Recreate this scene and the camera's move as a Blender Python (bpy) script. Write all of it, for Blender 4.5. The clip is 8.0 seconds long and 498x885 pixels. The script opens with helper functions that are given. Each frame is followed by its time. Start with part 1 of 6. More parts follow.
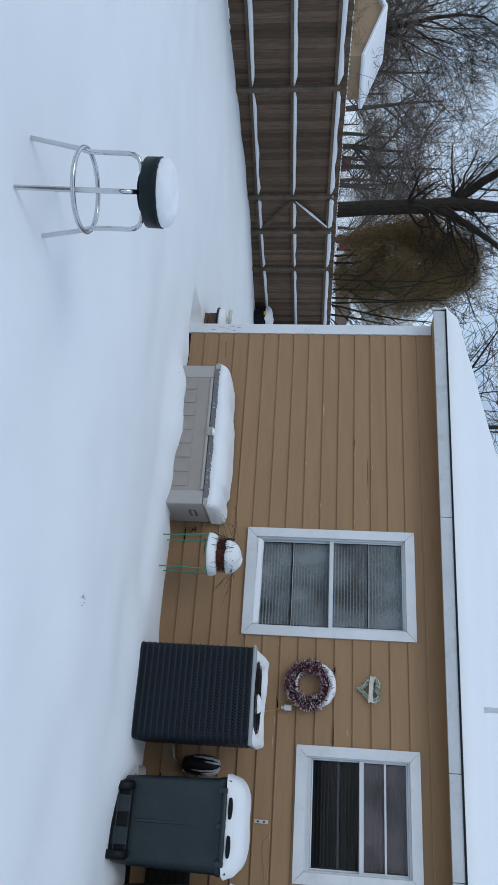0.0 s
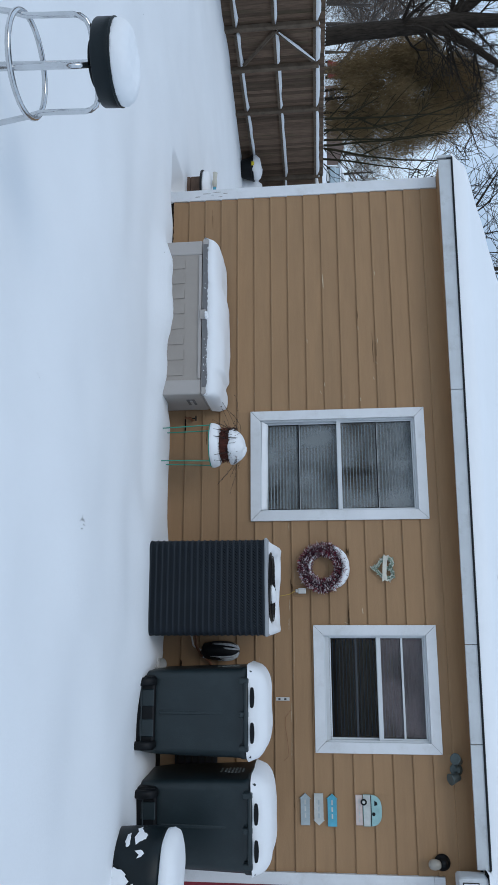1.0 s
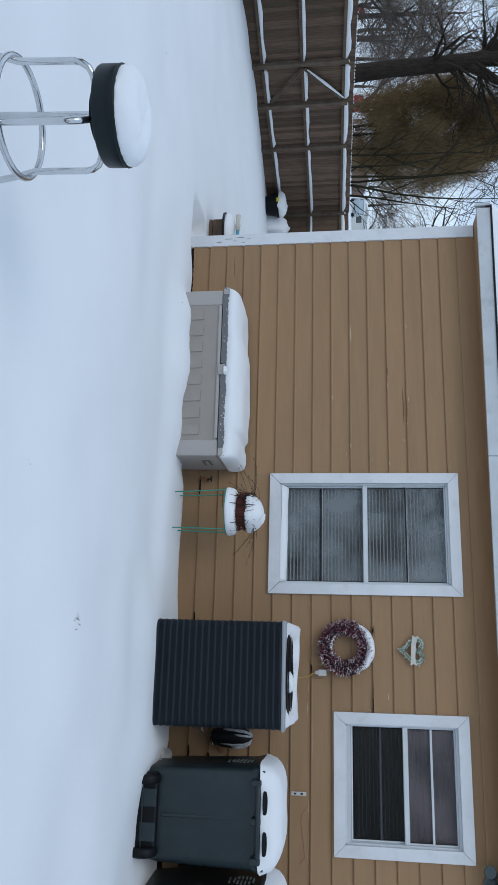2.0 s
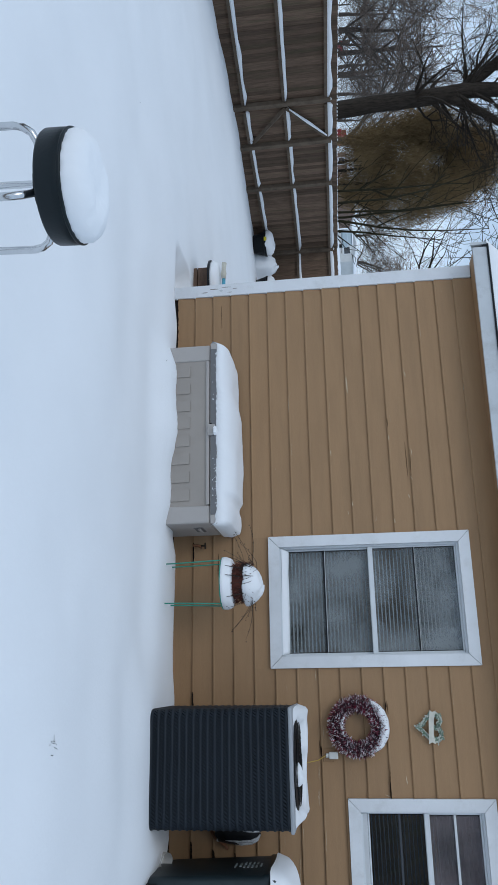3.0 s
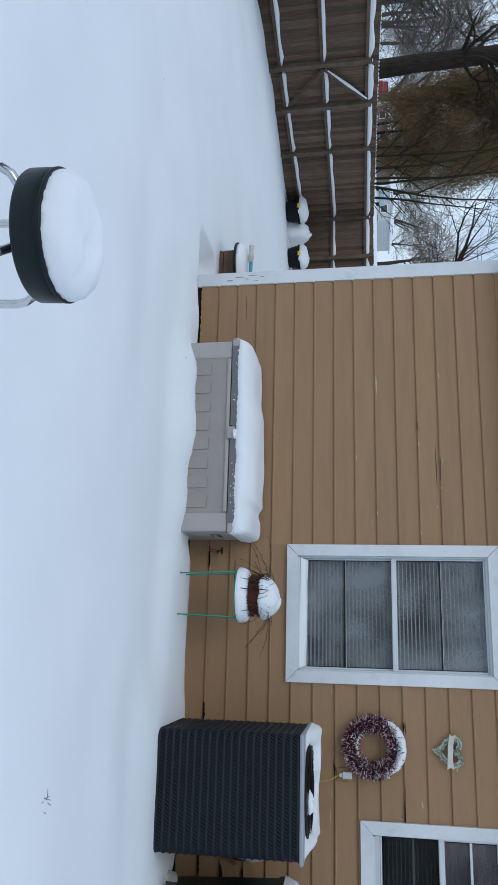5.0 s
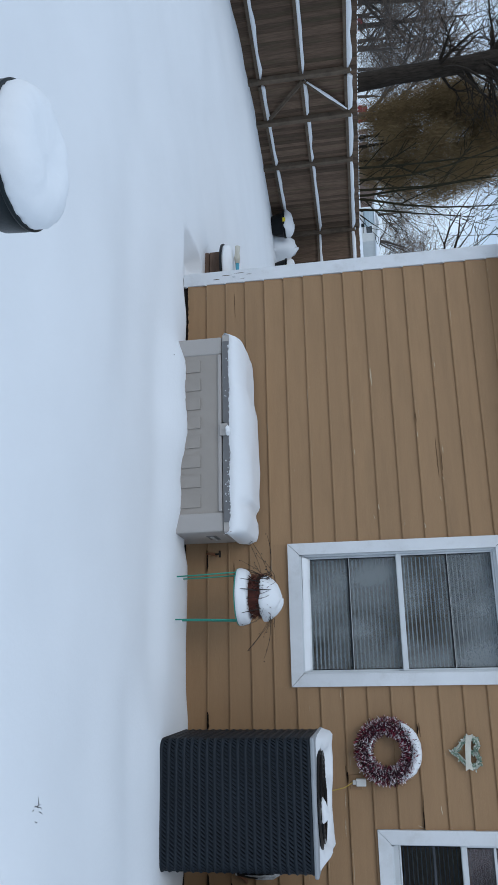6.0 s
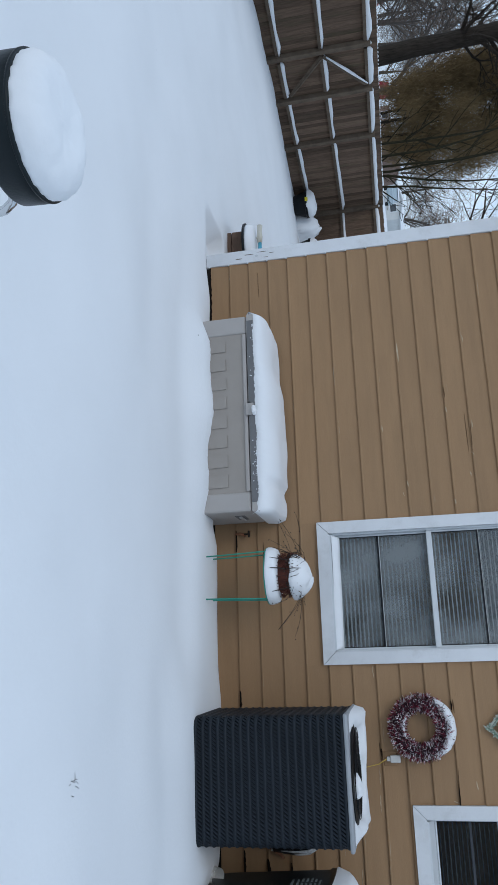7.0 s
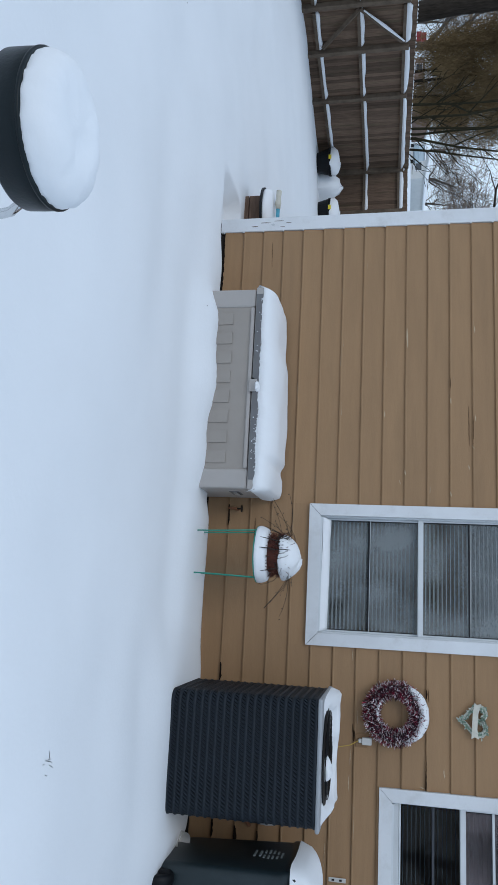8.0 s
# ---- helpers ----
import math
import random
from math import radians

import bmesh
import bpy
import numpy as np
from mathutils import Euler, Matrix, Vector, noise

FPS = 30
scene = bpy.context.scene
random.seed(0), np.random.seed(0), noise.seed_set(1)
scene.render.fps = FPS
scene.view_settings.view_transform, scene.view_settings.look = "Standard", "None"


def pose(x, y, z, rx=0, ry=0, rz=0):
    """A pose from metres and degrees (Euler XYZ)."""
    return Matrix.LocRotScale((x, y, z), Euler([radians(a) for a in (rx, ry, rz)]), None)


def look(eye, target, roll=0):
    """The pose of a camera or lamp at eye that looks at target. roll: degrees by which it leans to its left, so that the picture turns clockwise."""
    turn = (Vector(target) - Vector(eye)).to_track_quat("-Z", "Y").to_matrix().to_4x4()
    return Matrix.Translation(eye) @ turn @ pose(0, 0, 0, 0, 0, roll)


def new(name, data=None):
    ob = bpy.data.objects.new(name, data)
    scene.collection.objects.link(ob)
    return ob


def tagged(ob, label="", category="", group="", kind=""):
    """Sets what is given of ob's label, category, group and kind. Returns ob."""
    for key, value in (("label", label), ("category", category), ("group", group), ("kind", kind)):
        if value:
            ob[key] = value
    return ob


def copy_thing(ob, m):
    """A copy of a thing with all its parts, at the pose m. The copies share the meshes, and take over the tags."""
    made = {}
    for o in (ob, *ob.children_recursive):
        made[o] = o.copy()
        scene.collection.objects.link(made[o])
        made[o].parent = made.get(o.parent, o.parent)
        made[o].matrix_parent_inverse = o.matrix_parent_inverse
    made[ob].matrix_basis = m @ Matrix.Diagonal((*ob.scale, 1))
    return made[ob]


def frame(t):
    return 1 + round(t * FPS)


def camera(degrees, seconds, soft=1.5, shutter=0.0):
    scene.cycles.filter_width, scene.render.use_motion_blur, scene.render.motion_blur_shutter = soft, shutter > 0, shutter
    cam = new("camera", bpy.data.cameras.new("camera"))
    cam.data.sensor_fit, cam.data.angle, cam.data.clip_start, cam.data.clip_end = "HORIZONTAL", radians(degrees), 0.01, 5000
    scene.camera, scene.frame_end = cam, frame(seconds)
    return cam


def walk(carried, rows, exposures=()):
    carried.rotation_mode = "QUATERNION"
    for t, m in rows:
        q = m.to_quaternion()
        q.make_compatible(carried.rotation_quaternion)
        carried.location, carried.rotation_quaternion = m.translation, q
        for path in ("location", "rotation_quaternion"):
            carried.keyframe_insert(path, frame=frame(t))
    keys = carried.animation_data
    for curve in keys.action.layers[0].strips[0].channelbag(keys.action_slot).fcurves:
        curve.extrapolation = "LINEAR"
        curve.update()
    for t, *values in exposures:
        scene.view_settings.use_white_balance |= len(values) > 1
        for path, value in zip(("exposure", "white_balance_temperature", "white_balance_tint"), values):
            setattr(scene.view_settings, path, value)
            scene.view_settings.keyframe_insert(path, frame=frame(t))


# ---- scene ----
cam = camera(36.8, 8.0, soft=1.05)
PATH = [
    (0, (4.528, -6.878, 1.424), (3.703, -5.066, 1.231), 91.5),
    (0.5, (4.290, -6.795, 1.439), (3.742, -4.878, 1.274), 89.0),
    (1, (4.145, -6.653, 1.404), (3.690, -4.716, 1.207), 88.6),
    (1.5, (3.963, -6.402, 1.375), (3.433, -4.488, 1.133), 88.9),
    (1.7, (3.865, -6.332, 1.362), (3.334, -4.420, 1.115), 90.0),
    (2.8, (3.439, -6.054, 1.349), (2.912, -4.139, 1.115), 86.9),
    (3, (3.384, -5.952, 1.348), (2.781, -4.060, 1.110), 87.0),
    (3.5, (3.232, -5.838, 1.344), (2.576, -3.968, 1.069), 89.3),
    (4, (3.044, -5.807, 1.373), (2.607, -3.879, 1.070), 90.0),
    (4.5, (2.974, -5.822, 1.372), (2.637, -3.876, 1.058), 90.3),
    (5, (2.966, -5.769, 1.374), (2.474, -3.857, 1.058), 89.2),
    (5.2, (2.983, -5.724, 1.374), (2.415, -3.831, 1.067), 88.5),
    (6.3, (3.150, -5.517, 1.352), (2.602, -3.620, 1.037), 85.6),
    (6.5, (3.149, -5.517, 1.356), (2.607, -3.622, 1.018), 85.3),
    (7, (3.159, -5.513, 1.356), (2.636, -3.620, 0.977), 85.2),
    (7.5, (3.108, -5.484, 1.371), (2.702, -3.566, 0.976), 88.1),
    (8, (2.966, -5.515, 1.362), (2.574, -3.592, 0.977), 90.7),
]
walk(cam, [(t, look(e, g, r)) for t, e, g, r in PATH], [(0.0, -0.02), (1.0, 0.05), (1.7, 0.04), (3.0, 0.06), (5.0, 0.06), (6.5, 0.05), (7.3, 0.01), (8.0, 0.09)])

# ---- world and light ----
world = bpy.data.worlds.new("overcast_sky")
scene.world = world
world.use_nodes = True
wn, wl = world.node_tree.nodes, world.node_tree.links
wn.clear()
sky = wn.new("ShaderNodeTexSky")
sky.sky_type = "NISHITA"
sky.sun_disc = False
sky.sun_elevation, sky.sun_rotation = radians(38), radians(200)
cloud_at = wn.new("ShaderNodeTexCoord")
cloud_map = wn.new("ShaderNodeMapping")
cloud_map.inputs["Scale"].default_value = (1.0, 1.0, 2.6)
cloud = wn.new("ShaderNodeTexNoise")
cloud.inputs["Scale"].default_value = 3.2
cloud.inputs["Detail"].default_value = 6.0
cloud.inputs["Roughness"].default_value = 0.55
cloud_ramp = wn.new("ShaderNodeValToRGB")
cloud_ramp.color_ramp.elements[0].position = 0.36
cloud_ramp.color_ramp.elements[0].color = (3.9, 5.3, 7.2, 1)
cloud_ramp.color_ramp.elements[1].position = 0.68
cloud_ramp.color_ramp.elements[1].color = (7.5, 9.1, 11.1, 1)
cloud_mix = wn.new("ShaderNodeMixRGB")
cloud_mix.inputs[0].default_value = 0.8
wbg = wn.new("ShaderNodeBackground")
wbg.inputs["Strength"].default_value = 0.108
wout = wn.new("ShaderNodeOutputWorld")
wl.new(cloud_at.outputs["Generated"], cloud_map.inputs["Vector"])
wl.new(cloud_map.outputs["Vector"], cloud.inputs["Vector"])
wl.new(cloud.outputs["Fac"], cloud_ramp.inputs["Fac"])
wl.new(sky.outputs["Color"], cloud_mix.inputs[1])
wl.new(cloud_ramp.outputs["Color"], cloud_mix.inputs[2])
wl.new(cloud_mix.outputs["Color"], wbg.inputs["Color"])
wl.new(wbg.outputs["Background"], wout.inputs["Surface"])

sun = new("sun", bpy.data.lights.new("sun", "SUN"))
sun.data.energy = 0.45
sun.data.angle = radians(25)
sun.data.color = (1.0, 0.96, 0.9)
sun.matrix_world = look((-4, -12, 12), (0, 0, 0))


# ---- materials ----
def material(name, color, rough=0.6, metal=0.0, vary=0.12, scale=6.0, bump=0.0, bump_scale=60.0,
             stretch=(1, 1, 1), chips=None, stain=None, stain_amount=0.0, stain_scale=2.0, island=False, spec=0.5, rand=0.0):
    m = bpy.data.materials.new(name)
    m.use_nodes = True
    n, l = m.node_tree.nodes, m.node_tree.links
    b = n["Principled BSDF"]
    b.inputs["Roughness"].default_value = rough
    b.inputs["Metallic"].default_value = metal
    b.inputs["Specular IOR Level"].default_value = spec
    at = n.new("ShaderNodeTexCoord")
    mp = n.new("ShaderNodeMapping")
    mp.inputs["Scale"].default_value = stretch
    l.new(at.outputs["Object"], mp.inputs["Vector"])
    src = mp.outputs["Vector"]
    if rand:
        info = n.new("ShaderNodeObjectInfo")
        add = n.new("ShaderNodeVectorMath")
        add.operation = "MULTIPLY_ADD"
        add.inputs[1].default_value = (37, 53, 71)
        l.new(info.outputs["Random"], add.inputs[0])
        l.new(src, add.inputs[2])
        src = add.outputs["Vector"]
    tex = n.new("ShaderNodeTexNoise")
    tex.inputs["Scale"].default_value = scale
    tex.inputs["Detail"].default_value = 8
    tex.inputs["Roughness"].default_value = 0.62
    l.new(src, tex.inputs["Vector"])
    ramp = n.new("ShaderNodeValToRGB")
    lo = [max(0.0, c * (1 - vary)) for c in color]
    hi = [min(1.0, c * (1 + vary)) for c in color]
    ramp.color_ramp.elements[0].position, ramp.color_ramp.elements[1].position = 0.3, 0.7
    ramp.color_ramp.elements[0].color = (*lo, 1)
    ramp.color_ramp.elements[1].color = (*hi, 1)
    l.new(tex.outputs["Fac"], ramp.inputs["Fac"])
    col = ramp.outputs["Color"]
    if stain:
        t2 = n.new("ShaderNodeTexNoise")
        t2.inputs["Scale"].default_value = stain_scale
        t2.inputs["Detail"].default_value = 9
        t2.inputs["Roughness"].default_value = 0.7
        l.new(src, t2.inputs["Vector"])
        r2 = n.new("ShaderNodeValToRGB")
        r2.color_ramp.elements[0].position, r2.color_ramp.elements[1].position = 0.52, 0.72
        r2.color_ramp.elements[0].color = (0, 0, 0, 1)
        r2.color_ramp.elements[1].color = (stain_amount, stain_amount, stain_amount, 1)
        l.new(t2.outputs["Fac"], r2.inputs["Fac"])
        mx = n.new("ShaderNodeMixRGB")
        mx.inputs[2].default_value = (*stain, 1)
        l.new(r2.outputs["Color"], mx.inputs[0])
        l.new(col, mx.inputs[1])
        col = mx.outputs["Color"]
    if chips:
        # flaked paint along a board's lower edge
        sp = n.new("ShaderNodeSeparateXYZ")
        l.new(at.outputs["Object"], sp.inputs["Vector"])
        edge = n.new("ShaderNodeMapRange")
        edge.inputs["From Min"].default_value, edge.inputs["From Max"].default_value = 0.0, 0.05
        edge.inputs["To Min"].default_value, edge.inputs["To Max"].default_value = 0.03, -0.06
        l.new(sp.outputs["Z"], edge.inputs["Value"])
        m4 = n.new("ShaderNodeMapping")
        m4.inputs["Scale"].default_value = (2.2, 1, 16)
        l.new(src, m4.inputs["Vector"])
        t4 = n.new("ShaderNodeTexNoise")
        t4.inputs["Scale"].default_value = 4.5
        t4.inputs["Detail"].default_value = 4
        l.new(m4.outputs["Vector"], t4.inputs["Vector"])
        sm = n.new("ShaderNodeMath")
        sm.operation = "ADD"
        l.new(t4.outputs["Fac"], sm.inputs[0])
        l.new(edge.outputs["Result"], sm.inputs[1])
        gt = n.new("ShaderNodeMath")
        gt.operation = "GREATER_THAN"
        gt.inputs[1].default_value = 0.735
        l.new(sm.outputs["Value"], gt.inputs[0])
        m5 = n.new("ShaderNodeMixRGB")
        m5.inputs[2].default_value = (*chips, 1)
        l.new(gt.outputs["Value"], m5.inputs[0])
        l.new(col, m5.inputs[1])
        col = m5.outputs["Color"]
    if rand or island:
        hs = n.new("ShaderNodeHueSaturation")
        mr = n.new("ShaderNodeMapRange")
        mr.inputs["To Min"].default_value = 1 - (rand or 0.3)
        mr.inputs["To Max"].default_value = 1 + (rand or 0.3)
        if island:
            g = n.new("ShaderNodeNewGeometry")
            l.new(g.outputs["Random Per Island"], mr.inputs["Value"])
        else:
            l.new(info.outputs["Random"], mr.inputs["Value"])
        l.new(mr.outputs["Result"], hs.inputs["Value"])
        l.new(col, hs.inputs["Color"])
        col = hs.outputs["Color"]
    l.new(col, b.inputs["Base Color"])
    if bump:
        t3 = n.new("ShaderNodeTexNoise")
        t3.inputs["Scale"].default_value = bump_scale
        t3.inputs["Detail"].default_value = 6
        l.new(src, t3.inputs["Vector"])
        bp = n.new("ShaderNodeBump")
        bp.inputs["Strength"].default_value = bump
        bp.inputs["Distance"].default_value = 0.01
        l.new(t3.outputs["Fac"], bp.inputs["Height"])
        l.new(bp.outputs["Normal"], b.inputs["Normal"])
    return m


M_SNOW = material("snow", (0.86, 0.88, 0.9), 0.75, vary=0.025, scale=0.9, bump=0.12, bump_scale=45, spec=0.2)
M_SIDING = material("tan_siding", (0.325, 0.192, 0.094), 0.6, vary=0.07, scale=5, stretch=(0.35, 1, 3), bump=0.12,
                    bump_scale=90, stain=(0.19, 0.118, 0.058), stain_amount=0.28, stain_scale=2.6, rand=0.045, chips=(0.42, 0.36, 0.27))
M_WHITE = material("white_paint", (0.72, 0.74, 0.76), 0.5, vary=0.06, scale=3, stain=(0.5, 0.5, 0.48),
                   stain_amount=0.4, stain_scale=7, bump=0.05, bump_scale=50)
M_VINYL = material("white_vinyl", (0.66, 0.69, 0.71), 0.4, vary=0.04, scale=4)
M_FASCIA = material("fascia_paint", (0.56, 0.59, 0.61), 0.55, vary=0.08, scale=3, stain=(0.3, 0.3, 0.29), stain_amount=0.5, stain_scale=4)
# near-black colour stands in for shade inside rooms, slots and recesses
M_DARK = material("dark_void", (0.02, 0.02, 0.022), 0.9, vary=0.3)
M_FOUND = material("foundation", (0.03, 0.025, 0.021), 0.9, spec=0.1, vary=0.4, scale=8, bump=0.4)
M_MUNTIN = material("dark_muntin", (0.008, 0.009, 0.011), 0.4, spec=0.25)
M_BLIND = material("blind_vinyl", (0.6, 0.62, 0.62), 0.5, vary=0.05)
# darkened copy of the blind, room shade put into its colour
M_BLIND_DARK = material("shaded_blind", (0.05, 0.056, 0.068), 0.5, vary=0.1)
M_FENCE = material("fence_wood", (0.13, 0.087, 0.061), 0.85, spec=0.2, vary=0.3, scale=9, stretch=(5, 5, 0.5), bump=0.4, bump_scale=30,
                   stain=(0.064, 0.068, 0.034), stain_amount=0.65, stain_scale=1.1, rand=0.34)
M_RAIL = material("rail_wood", (0.125, 0.095, 0.07), 0.85, spec=0.2, vary=0.3, scale=6, stretch=(1, 1, 1), bump=0.4, bump_scale=30, rand=0.12)
M_CHROME = material("chrome", (0.62, 0.63, 0.64), 0.16, 1.0, vary=0.12, scale=9)
M_BLACK_VINYL = material("black_vinyl", (0.004, 0.0095, 0.012), 0.42, spec=0.3, vary=0.3, scale=5, bump=0.08, bump_scale=120)
M_AC = material("condenser_paint", (0.011, 0.0165, 0.0235), 0.55, spec=0.28, vary=0.15, scale=4, bump=0.05)
# near-black for the condenser's inside, shade put into the colour
M_AC_DARK = material("condenser_inner_shade", (0.004, 0.005, 0.007), 0.8, spec=0.1, vary=0.3, scale=10)
M_AC_TOP = material("condenser_top", (0.34, 0.36, 0.38), 0.5, vary=0.1)
M_BIN = material("bin_plastic", (0.014, 0.025, 0.029), 0.42, vary=0.16, scale=3, bump=0.1, bump_scale=120,
                 stain=(0.034, 0.048, 0.052), stain_amount=0.4, stain_scale=3.0)
M_BIN_BLACK = material("black_plastic", (0.005, 0.006, 0.0075), 0.5, spec=0.22, vary=0.25, scale=6)
M_PALE = material("pale_print", (0.25, 0.29, 0.3), 0.6)
M_BOX = material("taupe_resin", (0.345, 0.312, 0.28), 0.5, vary=0.06, scale=3, bump=0.08, bump_scale=150)
M_BOX_LIGHT = material("pale_resin", (0.42, 0.395, 0.375), 0.5, vary=0.05, scale=3, bump=0.08, bump_scale=150)
M_BOX_LID = material("grey_resin_lid", (0.15, 0.15, 0.155), 0.5, vary=0.08)


def glass_material(name, haze, tint, ior=1.5, drop=120.0):
    m = bpy.data.materials.new(name)
    m.use_nodes = True
    n, l = m.node_tree.nodes, m.node_tree.links
    b = n["Principled BSDF"]
    b.inputs["Base Color"].default_value = (*tint, 1)
    b.inputs["Roughness"].default_value = 0.03
    clear = n.new("ShaderNodeBsdfTransparent")
    clear.inputs["Color"].default_value = (0.86, 0.9, 0.92, 1)
    gloss = n.new("ShaderNodeBsdfGlossy")
    gloss.inputs["Roughness"].default_value = 0.02
    fr = n.new("ShaderNodeFresnel")
    fr.inputs["IOR"].default_value = ior
    m1 = n.new("ShaderNodeMixShader")
    l.new(fr.outputs["Fac"], m1.inputs["Fac"])
    l.new(clear.outputs["BSDF"], m1.inputs[1])
    l.new(gloss.outputs["BSDF"], m1.inputs[2])
    fog = n.new("ShaderNodeBsdfDiffuse")
    fog.inputs["Color"].default_value = (*tint, 1)
    at = n.new("ShaderNodeTexCoord")
    t1 = n.new("ShaderNodeTexNoise")
    t1.inputs["Scale"].default_value = 2.6
    t1.inputs["Detail"].default_value = 4
    t2 = n.new("ShaderNodeTexNoise")
    t2.inputs["Scale"].default_value = drop
    t2.inputs["Detail"].default_value = 3
    l.new(at.outputs["Object"], t1.inputs["Vector"])
    drops = n.new("ShaderNodeMapping")
    drops.inputs["Scale"].default_value = (0.55, 1, 1.6)
    l.new(at.outputs["Object"], drops.inputs["Vector"])
    l.new(drops.outputs["Vector"], t2.inputs["Vector"])
    add = n.new("ShaderNodeMath")
    add.operation = "MULTIPLY_ADD"
    add.inputs[1].default_value = 0.5
    l.new(t2.outputs["Fac"], add.inputs[0])
    l.new(t1.outputs["Fac"], add.inputs[2])
    mr = n.new("ShaderNodeMapRange")
    mr.inputs["From Min"].default_value, mr.inputs["From Max"].default_value = 0.56, 0.92
    mr.inputs["To Min"].default_value, mr.inputs["To Max"].default_value = haze * 0.06, haze
    l.new(add.outputs["Value"], mr.inputs["Value"])
    m2 = n.new("ShaderNodeMixShader")
    l.new(mr.outputs["Result"], m2.inputs["Fac"])
    l.new(m1.outputs["Shader"], m2.inputs[1])
    l.new(fog.outputs["BSDF"], m2.inputs[2])
    l.new(m2.outputs["Shader"], n["Material Output"].inputs["Surface"])
    return m


M_GLASS_FOG = glass_material("fogged_glass", 0.5, (0.35, 0.385, 0.4), 1.35)
M_GLASS = glass_material("clear_glass", 0.015, (0.3, 0.3, 0.32), 1.22)
# mauve-grey haze colour stands in for reflection and a pale blind
M_GLASS_SHEEN = glass_material("sheen_tinted_glass", 0.5, (0.22, 0.19, 0.2), 1.3)


# ---- mesh helpers ----
def part(name, bm, mat, parent=None, label="", smooth=False):
    me = bpy.data.meshes.new(name)
    if smooth:
        for f in bm.faces:
            f.smooth = True
    bm.to_mesh(me)
    bm.free()
    for one in (mat if isinstance(mat, (list, tuple)) else [mat]):
        me.materials.append(one)
    ob = new(name, me)
    if parent is not None:
        ob.parent = parent
    if label:
        ob["label"] = label
    return ob


def thing(name, x, y, z, label, category, group="", kind="", turn=0.0):
    ob = new(name)
    ob.matrix_world = pose(x, y, z, 0, 0, turn)
    ob.empty_display_size = 0.1
    return tagged(ob, label, category, group, kind)


def add_box(bm, lo, hi, bevel=0.0, seg=1):
    r = bmesh.ops.create_cube(bm, size=1.0)
    vs = r["verts"]
    for v in vs:
        v.co = Vector([lo[i] + (v.co[i] + 0.5) * (hi[i] - lo[i]) for i in range(3)])
    if bevel:
        es = list({e for v in vs for e in v.link_edges})
        bmesh.ops.bevel(bm, geom=es, offset=bevel, segments=seg, affect="EDGES", profile=0.5)
    return vs


def box_bm(lo, hi, bevel=0.0, seg=1):
    bm = bmesh.new()
    add_box(bm, lo, hi, bevel, seg)
    return bm


def add_prism(bm, pts, axis, a, b):
    """Extrudes a polygon given in the two other axes along axis from a to b."""
    def co(p, c):
        q = list(p)
        q.insert(axis, c)
        return q
    va = [bm.verts.new(co(p, a)) for p in pts]
    vb = [bm.verts.new(co(p, b)) for p in pts]
    bm.faces.new(va[::-1])
    bm.faces.new(vb)
    k = len(pts)
    for i in range(k):
        bm.faces.new((va[i], va[(i + 1) % k], vb[(i + 1) % k], vb[i]))
    bmesh.ops.recalc_face_normals(bm, faces=bm.faces)


def add_tube(bm, pts, r, seg=8, closed=False):
    """A round rod along pts; r is one radius or one for each point."""
    pts = [Vector(p) for p in pts]
    k = len(pts)
    rs = r if isinstance(r, (list, tuple)) else [r] * k
    rings = []
    up = Vector((0.13, 0.31, 0.94))
    for i, p in enumerate(pts):
        if closed:
            d = pts[(i + 1) % k] - pts[i - 1]
        else:
            d = pts[min(i + 1, k - 1)] - pts[max(i - 1, 0)]
        d.normalize()
        if abs(d.dot(up)) > 0.95:
            up = Vector((0.94, 0.13, 0.31))
        a = d.cross(up).normalized()
        b = d.cross(a)
        rings.append([bm.verts.new(p + (a * math.cos(2 * math.pi * j / seg) + b * math.sin(2 * math.pi * j / seg)) * rs[i]) for j in range(seg)])
    for i in range(k if closed else k - 1):
        s, t = rings[i], rings[(i + 1) % k]
        for j in range(seg):
            bm.faces.new((s[j], s[(j + 1) % seg], t[(j + 1) % seg], t[j]))
    if not closed:
        bm.faces.new(rings[0][::-1])
        bm.faces.new(rings[-1])


def add_lathe(bm, profile, seg=32, centre=(0, 0, 0), wobble=0.0):
    """Turns (radius, height) pairs round z."""
    c = Vector(centre)
    rings = []
    for r, z in profile:
        ring = []
        for j in range(seg):
            a = 2 * math.pi * j / seg
            w = 1 + wobble * noise.noise(Vector((math.cos(a) * 2, math.sin(a) * 2, z * 9 + r * 7)))
            ring.append(bm.verts.new(c + Vector((r * w * math.cos(a), r * w * math.sin(a), z * (1 + wobble * 0.5 * noise.noise(Vector((math.cos(a) + 5, math.sin(a), r * 5))))))))
        rings.append(ring)
    for s, t in zip(rings, rings[1:]):
        for j in range(seg):
            bm.faces.new((s[j], s[(j + 1) % seg], t[(j + 1) % seg], t[j]))
    bm.faces.new(rings[0][::-1])
    bm.faces.new(rings[-1])


